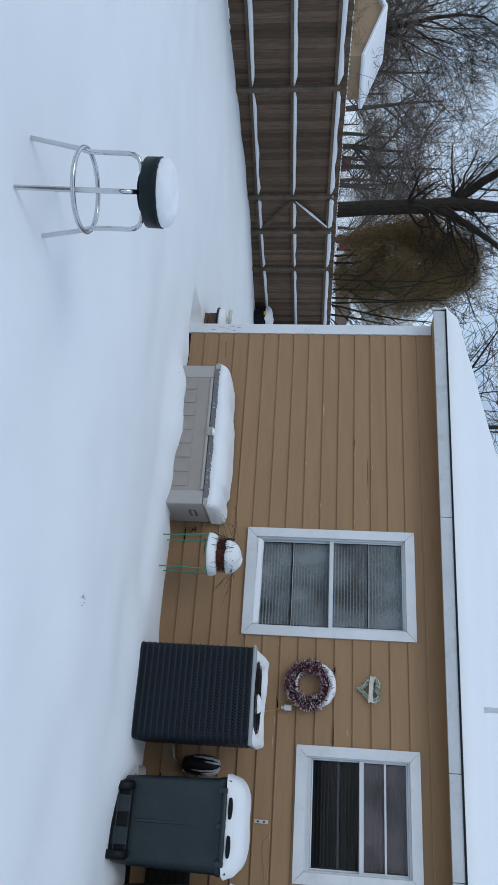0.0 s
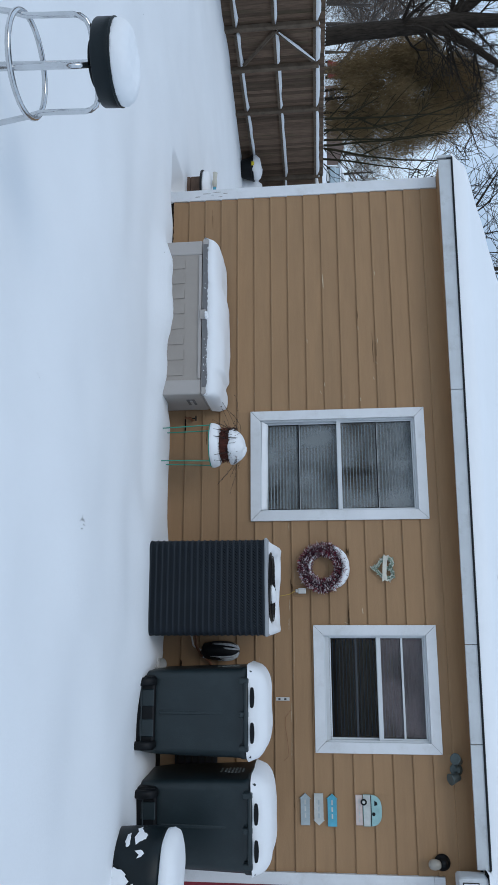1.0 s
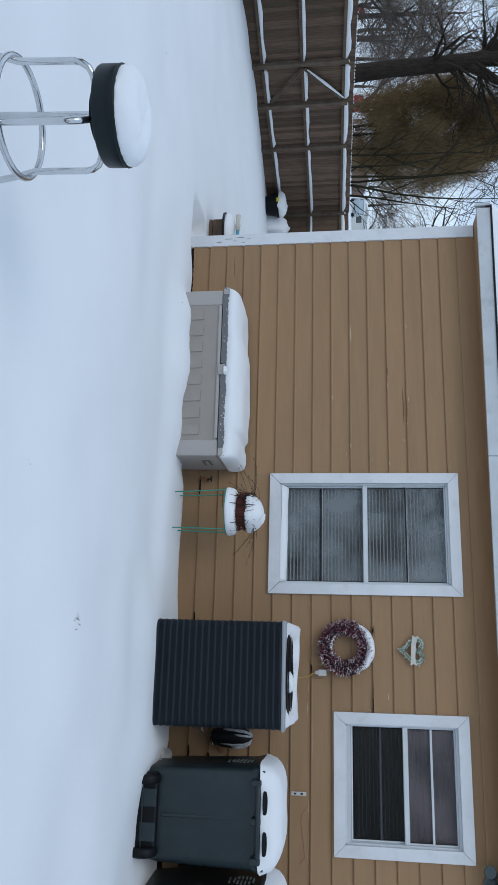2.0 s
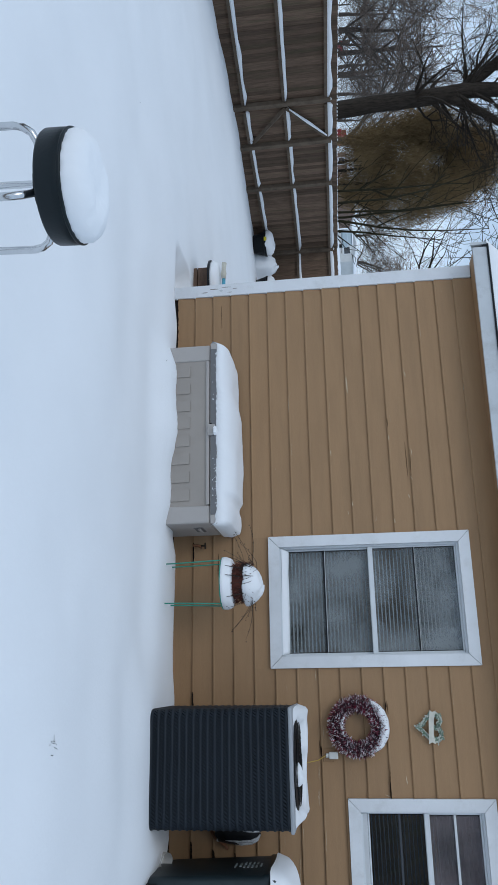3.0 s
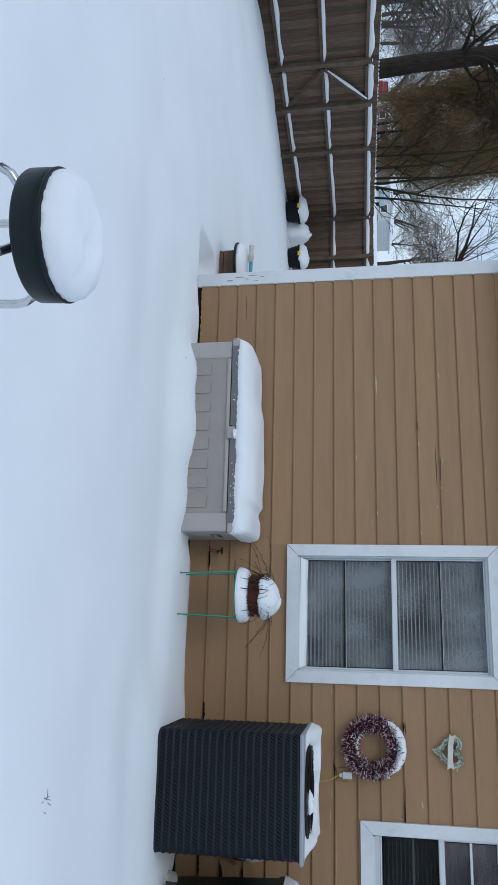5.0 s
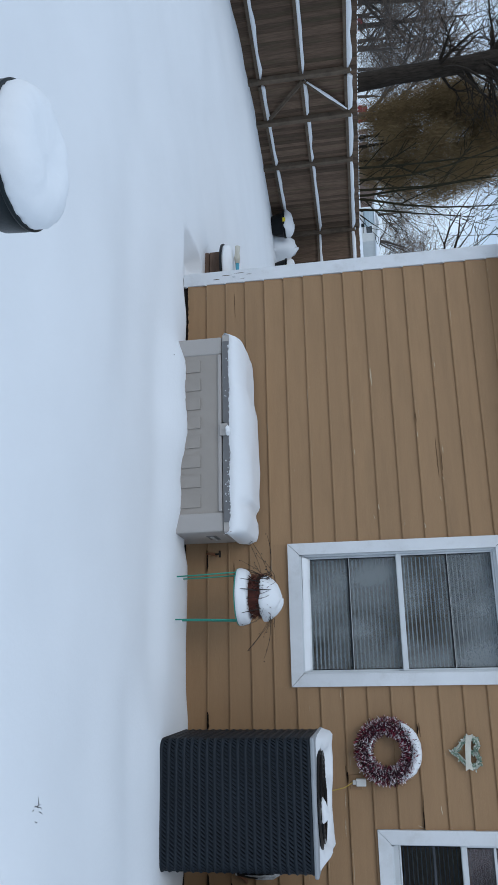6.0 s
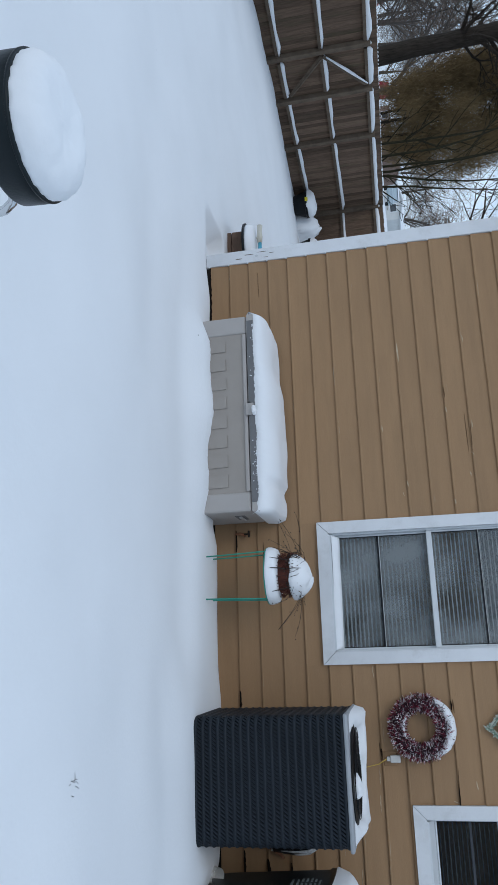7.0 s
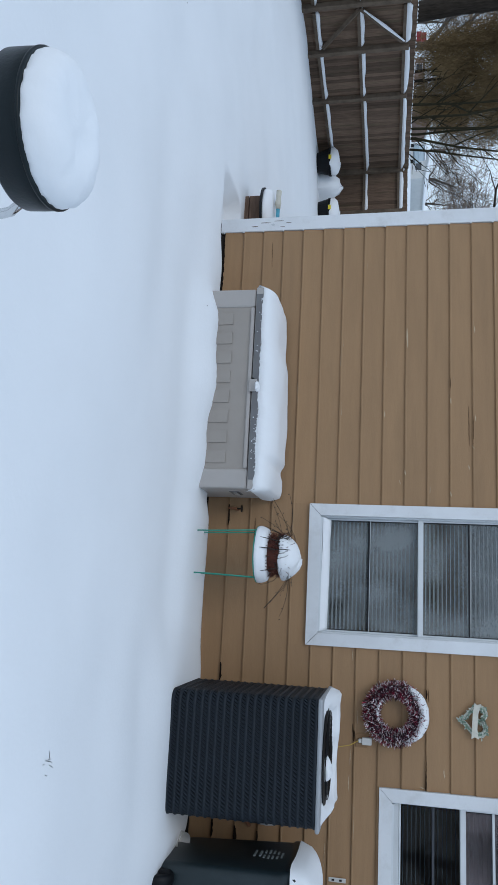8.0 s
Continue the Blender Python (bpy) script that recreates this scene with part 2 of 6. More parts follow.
def add_snow(bm, x0, x1, y0, y1, z, h, step=0.03, edge=0.06, lump=0.25, seed=0.0, hole=None, lo=0.0):
    """A lying snow cover with rounded, uneven rims; hole is (x, y, radius)."""
    nx, ny = max(4, int((x1 - x0) / step)), max(4, int((y1 - y0) / step))
    grid = []
    for i in range(nx + 1):
        row = []
        for j in range(ny + 1):
            x, y = x0 + (x1 - x0) * i / nx, y0 + (y1 - y0) * j / ny
            d = min(x - x0, x1 - x, y - y0, y1 - y)
            if hole:
                d = min(d, math.hypot(x - hole[0], y - hole[1]) - hole[2] * (1 + 0.25 * noise.noise(Vector((x * 6, y * 6, seed)))))
            k = min(1.0, max(0.0, d / edge))
            hh = h * math.sqrt(max(0.0, 1 - (1 - k) ** 2))
            hh *= 1 + lump * noise.noise(Vector((x * 4 + seed, y * 4, seed * 1.7)))
            hh += 0.08 * h * k * noise.noise(Vector((x * 14, y * 14, seed)))
            row.append(bm.verts.new((x, y, z + lo + hh)))
        grid.append(row)
    for i in range(nx):
        for j in range(ny):
            bm.faces.new((grid[i][j], grid[i + 1][j], grid[i + 1][j + 1], grid[i][j + 1]))
    rim = [grid[i][0] for i in range(nx + 1)] + [grid[nx][j] for j in range(1, ny + 1)] + \
          [grid[i][ny] for i in range(nx - 1, -1, -1)] + [grid[0][j] for j in range(ny - 1, 0, -1)]
    low = [bm.verts.new((v.co.x, v.co.y, z)) for v in rim]
    k = len(rim)
    if lo:
        for i in range(k):
            bm.faces.new((low[i], low[(i + 1) % k], rim[(i + 1) % k], rim[i]))


def smooth_step(a, b, x):
    k = min(1.0, max(0.0, (x - a) / (b - a)))
    return k * k * (3 - 2 * k)


# ---- ground ----
def ground_height(x, y):
    h = -0.13 * smooth_step(0.0, -6.0, x)
    h += 0.042 * noise.noise(Vector((x * 0.55, y * 0.55, 2.0))) + 0.016 * noise.noise(Vector((x * 1.1, y * 1.3, 5.0))) + 0.012 * noise.noise(Vector((x * 1.9, y * 1.9, 7.0)))
    if -0.3 < x < 12 and -1.6 < y < 0.3:
        # a drift lies before the storage box, a hollow along the wall
        h += 0.115 * smooth_step(-0.98, -0.6, y) * (smooth_step(0.72, 1.1, x) * 0.8 + 0.2 * smooth_step(-0.25, 0.6, x)) * smooth_step(2.6, 1.75, x) * (1 + 0.3 * noise.noise(Vector((x * 3, 0, 4))))
        h -= (0.11 + 0.03 * smooth_step(1.0, 0.5, x)) * smooth_step(-0.30, -0.03, y) * (1 + 0.5 * noise.noise(Vector((x * 2.5, 1, 4))))
        h += 0.04 * smooth_step(-1.15, -0.75, y) * smooth_step(-0.2, -0.45, y) * (smooth_step(4.3, 4.42, x) * smooth_step(4.62, 4.5, x) + 0.8 * smooth_step(5.1, 5.2, x) * smooth_step(5.4, 5.28, x))
        h += 0.013 * smooth_step(3.3, 3.55, x) * smooth_step(4.5, 4.2, x) * smooth_step(-1.5, -1.0, y)
        h += 0.055 * smooth_step(2.25, 2.5, x) * smooth_step(3.5, 3.0, x) * smooth_step(-1.0, -0.7, y)
        h += 0.05 * smooth_step(3.0, 3.5, x) * smooth_step(4.9, 4.4, x) * smooth_step(-1.5, -1.0, y)
    # hollows melted round the stool's feet, and a trodden line across the yard
    d = math.hypot(x - 2.03, y + 4.216)
    h += 0.05 * smooth_step(-0.9, -2.4, y) - 0.02 * math.exp(-(d / 0.3) ** 2)
    # the ground falls off along the far fence and climbs to the street behind
    h -= 0.13 * smooth_step(4.0, 8.0, y) * smooth_step(-1.5, -4.5, x) * smooth_step(16.0, 11.0, y)
    h += 2.8 * smooth_step(20.0, 95.0, math.hypot(x - 3, y + 6)) * smooth_step(2.0, 12.0, y)
    if y < -0.9:
        h += 0.03 * noise.noise(Vector((x * 0.9 + 3, y * 1.6, 11.0))) * smooth_step(-0.9, -1.6, y)
    return h


def spread(a, b, step, far):
    """Even steps from a to b, then ever longer ones out to far on both sides."""
    inner = [a + step * i for i in range(int((b - a) / step) + 1)]
    out, s, p = [], step, b
    while p < far:
        s *= 1.22
        p += s
        out.append(p)
    left, s, p = [], step, a
    while p > -far:
        s *= 1.22
        p -= s
        left.append(p)
    return left[::-1] + inner + out


gx, gy = spread(-6.5, 7.5, 0.07, 900), spread(-6.5, 4.0, 0.07, 900)
gv = []
for x in gx:
    for y in gy:
        gv.append((x, y, ground_height(x, y)))
ny_g = len(gy)
gf = [(i * ny_g + j, (i + 1) * ny_g + j, (i + 1) * ny_g + j + 1, i * ny_g + j + 1) for i in range(len(gx) - 1) for j in range(ny_g - 1)]
gme = bpy.data.meshes.new("ground")
gme.from_pydata(gv, [], gf)
gme.polygons.foreach_set("use_smooth", [True] * len(gf))
gme.materials.append(M_SNOW)
ground = tagged(new("ground", gme), "deep fresh snow covering the whole back yard", "snow ground", kind="structure")

# ---- house ----
LAP, LAP0 = 0.1615, 0.135
WALL_END, WALL_TOP = 9.0, 2.56
HOLES = [(2.385, 3.225, 0.83, 2.225), (4.295, 5.15, 1.365, 2.225), (6.22, 7.14, 0.02, 2.19)]   # window, window, door


def wall_mesh(name, lo_y, hi_y):
    bm = bmesh.new()
    xs = sorted({0.0, WALL_END} | {v for h in HOLES for v in h[:2]})
    for a, b in zip(xs, xs[1:]):
        cut = [h for h in HOLES if h[0] <= a + 1e-6 and h[1] >= b - 1e-6]
        if cut:
            h = cut[0]
            add_box(bm, (a, lo_y, -0.3), (b, hi_y, h[2]))
            add_box(bm, (a, lo_y, h[3]), (b, hi_y, WALL_TOP))
        else:
            add_box(bm, (a, lo_y, -0.3), (b, hi_y, WALL_TOP))
    return bm


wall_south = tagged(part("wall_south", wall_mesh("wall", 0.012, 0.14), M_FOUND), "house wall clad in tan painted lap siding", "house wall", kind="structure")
wall_west = tagged(part("wall_west", box_bm((0.0, 0.145, -0.3), (0.14, 7.0, WALL_TOP)), M_SIDING), "side wall of the tan house", "house wall", kind="structure")
wall_east = tagged(part("wall_east", box_bm((WALL_END - 0.14, 0.145, -0.3), (WALL_END, 7.0, WALL_TOP)), M_SIDING), "far side wall of the tan house", "house wall", kind="structure")
wall_north = tagged(part("wall_north", box_bm((0.145, 6.86, -0.3), (WALL_END - 0.145, 7.0, WALL_TOP)), M_SIDING), "back wall of the tan house", "house wall", kind="structure")
# floor and ceiling carry the darkness of the room in their colour
floor_in = tagged(part("floor", box_bm((0.145, 0.145, -0.2), (WALL_END - 0.145, 6.855, -0.1)), M_DARK), "floor inside the house, coloured near-black for an unlit room", "floor", kind="structure")
ceiling_in = tagged(part("ceiling", box_bm((0.145, 0.145, 2.5), (WALL_END - 0.145, 6.855, 2.58)), M_DARK), "plain ceiling inside the house, coloured near-black for an unlit room", "ceiling", kind="structure")

# roof: two slopes with a snow cover
EAVE_Y, EAVE_Z, PITCH, SAG = -0.20, 2.66, 0.33, -0.0135
RIDGE_Y = 3.5
RZ = EAVE_Z + (RIDGE_Y - EAVE_Y) * PITCH
roof = thing("roof", 0, 0, 0, "pitched house roof under a thick snow cover", "roof", kind="structure")
bm = bmesh.new()
add_prism(bm, [(EAVE_Y, EAVE_Z - 0.03), (EAVE_Y, EAVE_Z + 0.01), (RIDGE_Y, RZ + 0.02), (7.2, EAVE_Z + 0.02), (7.2, EAVE_Z - 0.03), (RIDGE_Y, RZ - 0.03)], 0, -0.10, WALL_END + 0.1)
for v in bm.verts:
    v.co.z += SAG * v.co.x
part("roof_deck", bm, M_DARK, roof)
bm = bmesh.new()
sx, sy = 90, 36
rows_ = []
for i in range(sx + 1):
    row = []
    for j in range(sy + 1):
        x = -0.13 + (WALL_END + 0.26) * i / sx
        y = EAVE_Y - 0.035 + (RIDGE_Y - EAVE_Y + 0.035) * (j / sy) ** 1.6
        d = min(x + 0.13, (y - EAVE_Y + 0.035))
        t = 0.11 * math.sqrt(max(0, 1 - (1 - min(1, max(0, d) / 0.11)) ** 2)) + 0.012 * noise.noise(Vector((x * 1.4, y * 1.4, 0)))
        row.append(bm.verts.new((x, y, EAVE_Z + 0.022 + SAG * x + (y - EAVE_Y) * PITCH + t)))
    rows_.append(row)
for i in range(sx):
    for j in range(sy):
        bm.faces.new((rows_[i][j], rows_[i + 1][j], rows_[i + 1][j + 1], rows_[i][j + 1]))
part("snow_cover", bm, M_SNOW, roof, "smooth thick snow", True)
bm = bmesh.new()
add_prism(bm, [(RIDGE_Y, RZ + 0.03), (RIDGE_Y, RZ + 0.14), (7.2, EAVE_Z + 0.14), (7.2, EAVE_Z + 0.03)], 0, -0.12, WALL_END + 0.12)
part("snow_cover", bm, M_SNOW, roof)
# boxed eave: soffit, fascia and gutter lip, with joints in the fascia
part("soffit", box_bm((-0.04, EAVE_Y + 0.004, 2.555), (6.05, 0.0, 2.57)), M_SIDING, roof)
for a, b in ((-0.06, 2.2), (2.205, 4.36), (4.365, 5.12), (5.125, 6.02)):
    bm = box_bm((a, EAVE_Y - 0.03, 0), (b, EAVE_Y, 1), 0.004)
    for v in bm.verts:
        v.co.z = (2.55 - 0.0093 * v.co.x) * (1 - v.co.z) + (EAVE_Z + 0.008 + SAG * v.co.x) * v.co.z
    part("fascia", bm, M_FASCIA, roof)
bm = bmesh.new()
add_tube(bm, [(-0.08, EAVE_Y - 0.036, EAVE_Z + 0.012), (6.02, EAVE_Y - 0.036, EAVE_Z + 0.012 + SAG * 6.02)], 0.009, 6)
part("drip_edge", bm, M_MUNTIN, roof)
bm = bmesh.new()
add_prism(bm, [(EAVE_Y, EAVE_Z - 0.12), (EAVE_Y, EAVE_Z + 0.02), (RIDGE_Y, RZ + 0.02), (RIDGE_Y, RZ - 0.12)], 0, -0.125, -0.1)
part("rake_board", bm, M_FASCIA, roof)
bm = bmesh.new()
add_tube(bm, [(3.80, 0.4, 2.8), (3.80, 0.4, 3.07)], 0.024, 12)
part("vent_pipe", bm, M_FASCIA, roof, "short grey vent pipe standing in the roof snow")

# corner boards
corner = thing("corner_trim", 0, 0, 0, "white painted corner board, peeling near the snow", "corner trim", kind="structure")
part("board", box_bm((-0.015, -0.022, -0.06), (0.1, 0.011, 2.55), 0.003), M_WHITE, corner)
part("board", box_bm((-0.022, 0.013, -0.06), (-0.002, 0.1, 2.6), 0.003), M_WHITE, corner)


bm = bmesh.new()
for k in range(16):
    c = Vector((0.104, -0.02, LAP0 + LAP * (k - 1) - 0.004))
    add_box(bm, c - Vector((0.005, 0.004, 0.007)), c + Vector((0.005, 0.003, 0.006)), 0.002)
part("caulk", bm, M_WHITE, corner)["kind"] = "stuff"


# ---- windows ----
def sash(parent, x0, x1, z0, z1, y, glass, split, bar, name="sash"):
    w = 0.013
    s = new(name)
    s.parent = parent
    part("frame", box_bm((x0, y, z0), (x0 + w, y + 0.03, z1), 0.003), M_VINYL, s)
    part("frame", box_bm((x1 - w, y, z0), (x1, y + 0.03, z1), 0.003), M_VINYL, s)
    part("frame", box_bm((x0 + w, y, z0), (x1 - w, y + 0.03, z0 + w), 0.003), M_VINYL, s)
    part("frame", box_bm((x0 + w, y, z1 - w), (x1 - w, y + 0.03, z1), 0.003), M_VINYL, s)
    zm = z0 + (z1 - z0) * split
    part("gasket", box_bm((x0 + w, y + 0.004, z0 + w), (x0 + w + 0.006, y + 0.0125, z1 - w)), M_MUNTIN, s)
    part("gasket", box_bm((x1 - w - 0.006, y + 0.004, z0 + w), (x1 - w, y + 0.0125, z1 - w)), M_MUNTIN, s)
    # behind a black face, the pale edge left showing paints its highlight
    part("muntin", box_bm((x0 + w, y + 0.001, zm - 0.0085), (x1 - w, y + 0.024, zm + 0.0085), 0.002), M_FASCIA if bar is M_MUNTIN else bar, s)
    part("muntin_face", box_bm((x0 + w, y - 0.004, zm - 0.0085), (x1 - w, y + 0.0005, zm + 0.0045), 0.0015), bar, s)
    for a, b in ((z0 + w, zm - 0.007), (zm + 0.007, z1 - w)):
        g = part("pane", box_bm((x0 + w, y + 0.013, a), (x1 - w, y + 0.017, b)), glass, s)
        g.visible_shadow = False
    return s


def window(name, hole, label, glass_up, glass_low, blind_mat, tilt, rise, splits, bar):
    x0, x1, z0, z1 = hole
    ob = thing(name, 0, 0, 0, label, "window", kind="structure")
    t = 0.085
    # mitred trim boards
    for pts, mat in (([(x0 - t, z0 - t), (x1 + t, z0 - t), (x1, z0), (x0, z0)], M_WHITE),
                     ([(x0 - t, z1 + t), (x0, z1), (x1, z1), (x1 + t, z1 + t)], M_WHITE),
                     ([(x0 - t, z0 - t), (x0, z0), (x0, z1), (x0 - t, z1 + t)], M_WHITE),
                     ([(x1 + t, z0 - t), (x1 + t, z1 + t), (x1, z1), (x1, z0)], M_WHITE)):
        bm = bmesh.new()
        c = Vector((sum(p[0] for p in pts) / 4, sum(p[1] for p in pts) / 4))
        inset = [tuple(c + (Vector(p) - c) * 0.997) for p in pts]
        add_prism(bm, inset, 1, -0.034, 0.006)
        part("trim_board", bm, mat, ob)
    # reveal
    part("jamb", box_bm((x0 - 0.01, 0.008, z0 - 0.01), (x0 + 0.012, 0.11, z1 + 0.01)), M_VINYL, ob)
    part("jamb", box_bm((x1 - 0.012, 0.008, z0 - 0.01), (x1 + 0.01, 0.11, z1 + 0.01)), M_VINYL, ob)
    part("head", box_bm((x0 + 0.012, 0.008, z1 - 0.016), (x1 - 0.012, 0.11, z1 + 0.01)), M_VINYL, ob)
    bm = bmesh.new()
    add_prism(bm, [(-0.03, z0 - 0.012), (-0.03, z0 + 0.012), (0.05, z0 + 0.046), (0.11, z0 + 0.046), (0.11, z0 - 0.012)], 0, x0 + 0.012, x1 - 0.012)
    part("window_sill", bm, M_VINYL, ob)
    zm = (z0 + z1) / 2 + rise
    sash(ob, x0 + 0.012, x1 - 0.012, zm - 0.012, z1 - 0.016, 0.03, glass_up, splits[0], bar[0])
    sash(ob, x0 + 0.012, x1 - 0.012, z0 + 0.047, zm + 0.012, 0.062, glass_low, splits[1], bar[1])
    part("meeting_rail", box_bm((x0 + 0.012, 0.018, zm - 0.026), (x1 - 0.012, 0.06, zm + 0.012), 0.004), M_VINYL, ob)
    # slatted blind behind the glass
    bl = new("blind")
    bl.parent = ob
    z = z1 - 0.03
    slat = None
    while z > z0 + 0.02:
        if slat is None:
            bm = bmesh.new()
            add_prism(bm, [(-0.012, -0.012 * tilt), (0.0, 0.002), (0.012, 0.012 * tilt), (0.0, 0.001)], 0, x0 + 0.03, x1 - 0.03)
            slat = part("slat", bm, blind_mat, bl)
            slat.location = (0, 0.135, z)
        else:
            c = slat.copy()
            scene.collection.objects.link(c)
            c.location = (0, 0.135, z)
        z -= 0.029
    return ob


window_1 = window("window_1", HOLES[0], "white-trimmed double-hung window, fogged panes over a closed blind", M_GLASS_FOG, M_GLASS_FOG, M_BLIND, 0.42, 0.025, (0.51, 0.44), (M_MUNTIN, M_MUNTIN))
bm = bmesh.new()
add_snow(bm, 2.4, 3.21, -0.024, 0.058, 0.848, 0.03, 0.012, 0.03, 0.5, 5.0, lo=0.006)
for v in bm.verts:
    v.co.z += 0.3 * (v.co.y + 0.024) - 0.008 * smooth_step(2.6, 3.1, v.co.x)
part("snow", bm, M_SNOW, window_1, "snow blown onto the sill", True)
# darkened blind colour makes the room behind these panes read dim
window_2 = window("window_2", HOLES[1], "white-trimmed double-hung window with dark panes and a blind", M_GLASS_SHEEN, M_GLASS, M_BLIND_DARK, 0.3, 0.04, (0.52, 0.52), (M_VINYL, M_BLIND_DARK))


# ---- fence ----
FX, FEND = -6.0, 9.2


def picket_mesh(h):
    bm = bmesh.new()
    add_box(bm, (-0.009, -0.0453, 0), (0.009, 0.0453, h), 0.0035)
    me = bpy.data.meshes.new("picket")
    bm.to_mesh(me)
    bm.free()
    me.materials.append(M_FENCE)
    return me


fence = thing("fence", FX, 0, 0, "weathered brown wooden privacy fence with snow along its rails", "fence", kind="structure")
PICKET = picket_mesh(1.86)
rng = random.Random(5)


def fence_run(parent, p0, p1, top0, top1, posts, drop=0.0):
    """One straight run of pickets, rails and posts seen from the rail side."""
    d = Vector((p1[0] - p0[0], p1[1] - p0[1], 0))
    length = d.length
    d.normalize()
    a = math.degrees(math.atan2(d.y, d.x)) - 90
    inn = Vector((d.y, -d.x, 0))
    k = int(math.ceil(length / 0.089))
    for i in range(k):
        s = (i + 0.5) * length / k
        o = new("picket", PICKET)
        o.parent = parent
        top = top0 + (top1 - top0) * s / length
        p = Vector((p0[0], p0[1], 0)) + d * s - parent.location - inn * rng.uniform(0.0, 0.007)
        o.matrix_local = Matrix.Translation((p.x, p.y, top + 0.1 - 1.86 + rng.uniform(-0.008, 0.008))) @ Euler((rng.uniform(-0.0007, 0.0007), 0, radians(a))).to_matrix().to_4x4()
    # snow crumbs left along the picket tops
    bm = bmesh.new()
    for i in range(k):
        if rng.random() < 0.75:
            s = (i + 0.5) * length / k
            c = Vector((p0[0], p0[1], 0)) + d * s - parent.location
            top = top0 + (top1 - top0) * s / length + 0.1
            e = d * rng.uniform(0.02, 0.045)
            add_tube(bm, [Vector((c.x, c.y, top + 0.004)) - e, Vector((c.x, c.y, top + rng.uniform(0.006, 0.012))), Vector((c.x, c.y, top + 0.004)) + e], [0.003, rng.uniform(0.006, 0.011), 0.003], 6)
    part("snow_crumbs", bm, M_SNOW, parent)["kind"] = "stuff"
    for frac in (0.105, 0.82, 1.51):
        cuts = [0.0] + [q for q in posts if 0.05 < q < length - 0.05] + [length]
        for s0, s1 in zip(cuts, cuts[1:]):
            z0 = top0 + (top1 - top0) * s0 / length - frac
            z1 = top0 + (top1 - top0) * s1 / length - frac
            w = inn * 0.03
            base = Vector((p0[0], p0[1], 0)) - parent.location
            q0, q1 = base + d * (s0 + 0.045) + w, base + d * (s1 - 0.045) + w
            for what, mat, dz, half, hh in (("rail", M_RAIL, 0.02, 0.03, 0.025), ("snow", M_SNOW, 0.065, 0.033, 0.024)):
                bm = bmesh.new()
                n = 14 if what == "snow" else 1
                rings = []
                for t in range(n + 1):
                    f = t / n
                    c = q0.lerp(q1, f)
                    z = z0 + (z1 - z0) * f + dz
                    up = hh
                    if what == "snow":
                        up = (0.042 if frac < 0.2 else 0.033) * (0.85 + 0.4 * noise.noise(Vector((c.x * 3 + frac * 9, c.y * 3, 1.5)))) * (0.4 if t in (0, n) else 1)
                        z = z0 + (z1 - z0) * f + 0.045 + max(up, 0.004)
                        up = max(up, 0.004)
                    rings.append([bm.verts.new((c.x + inn.x * e, c.y + inn.y * e, z + g * up)) for e, g in ((-half, -1), (half, -1), (half * 0.8, 0.8), (0, 1), (-half * 0.8, 0.8))] if what == "snow" else
                                 [bm.verts.new((c.x + inn.x * e, c.y + inn.y * e, z + g * up)) for e, g in ((-half, -1), (half, -1), (half, 1), (-half, 1))])
                for r0, r1 in zip(rings, rings[1:]):
                    m = len(r0)
                    for j in range(m):
                        bm.faces.new((r0[j], r0[(j + 1) % m], r1[(j + 1) % m], r1[j]))
                bm.faces.new(rings[0][::-1])
                bm.faces.new(rings[-1])
                bmesh.ops.recalc_face_normals(bm, faces=bm.faces)
                part(what, bm, mat, parent, smooth=what == "snow")
    for q in posts:
        c = Vector((p0[0], p0[1], 0)) + d * q + inn * 0.055 - parent.location
        top = top0 + (top1 - top0) * q / length
        bm = box_bm((c.x - 0.044, c.y - 0.044, -0.4), (c.x + 0.044, c.y + 0.044, top - 0.005), 0.006)
        part("post", bm, M_RAIL, parent)


fence_run(fence, (FX, -11.0), (FX, -0.6), 1.70, 1.66, [0.4 + 2.5 * i for i in range(5)])
fence_run(fence, (FX, -0.6), (FX, 4.525), 1.66, 1.515, [0.05, 2.55, 5.05])
fence_run(fence, (FX, 5.425), (FX, FEND), 1.50, 1.45, [0.04, 1.27, 3.7])
back_fence = thing("fence", 0, FEND, 0, "weathered wooden fence along the back, with snowy rails", "fence", kind="structure")
fence_run(back_fence, (FX, FEND), (10.0, FEND), 1.435, 1.40, [1.0 + 2.4 * i for i in range(7)])

# unseen closure, added so panes reflect boards and low light is cut
near_fence = thing("fence", 0, -15.0, 0, "plain unseen fence added to close the near side of the yard", "fence", kind="structure")
part("boards", box_bm((FX, -0.02, -0.3), (14.0, 0.02, 1.65)), M_FENCE, near_fence)
part("boards", box_bm((13.96, 0.025, -0.3), (14.0, 24.2, 1.65)), M_FENCE, near_fence)
part("boards", box_bm((FX, 0.025, -0.3), (FX + 0.04, 3.98, 1.65)), M_FENCE, near_fence)

gate = thing("gate", FX, 4.97, 0, "wooden picket gate with diagonal braces and snow", "gate")
fence_run(gate, (FX, 4.53), (FX, 5.42), 1.515, 1.50, [])
for zz, yy in ((1.38, 0.36), (0.1, 0.36)):
    bm = bmesh.new()
    a, b = Vector((0.07, -0.42, 0.74)), Vector((0.07, yy, zz))
    add_tube(bm, [a, b], 0.036, 4)
    part("brace", bm, M_RAIL, gate)
bm = bmesh.new()
a, b = Vector((0.085, -0.40, 0.80)), Vector((0.085, 0.34, 1.42))
add_tube(bm, [a, (a + b) / 2 + Vector((0, 0, 0.004)), b], [0.012, 0.026, 0.012], 8)
part("snow", bm, M_SNOW, gate, smooth=True)


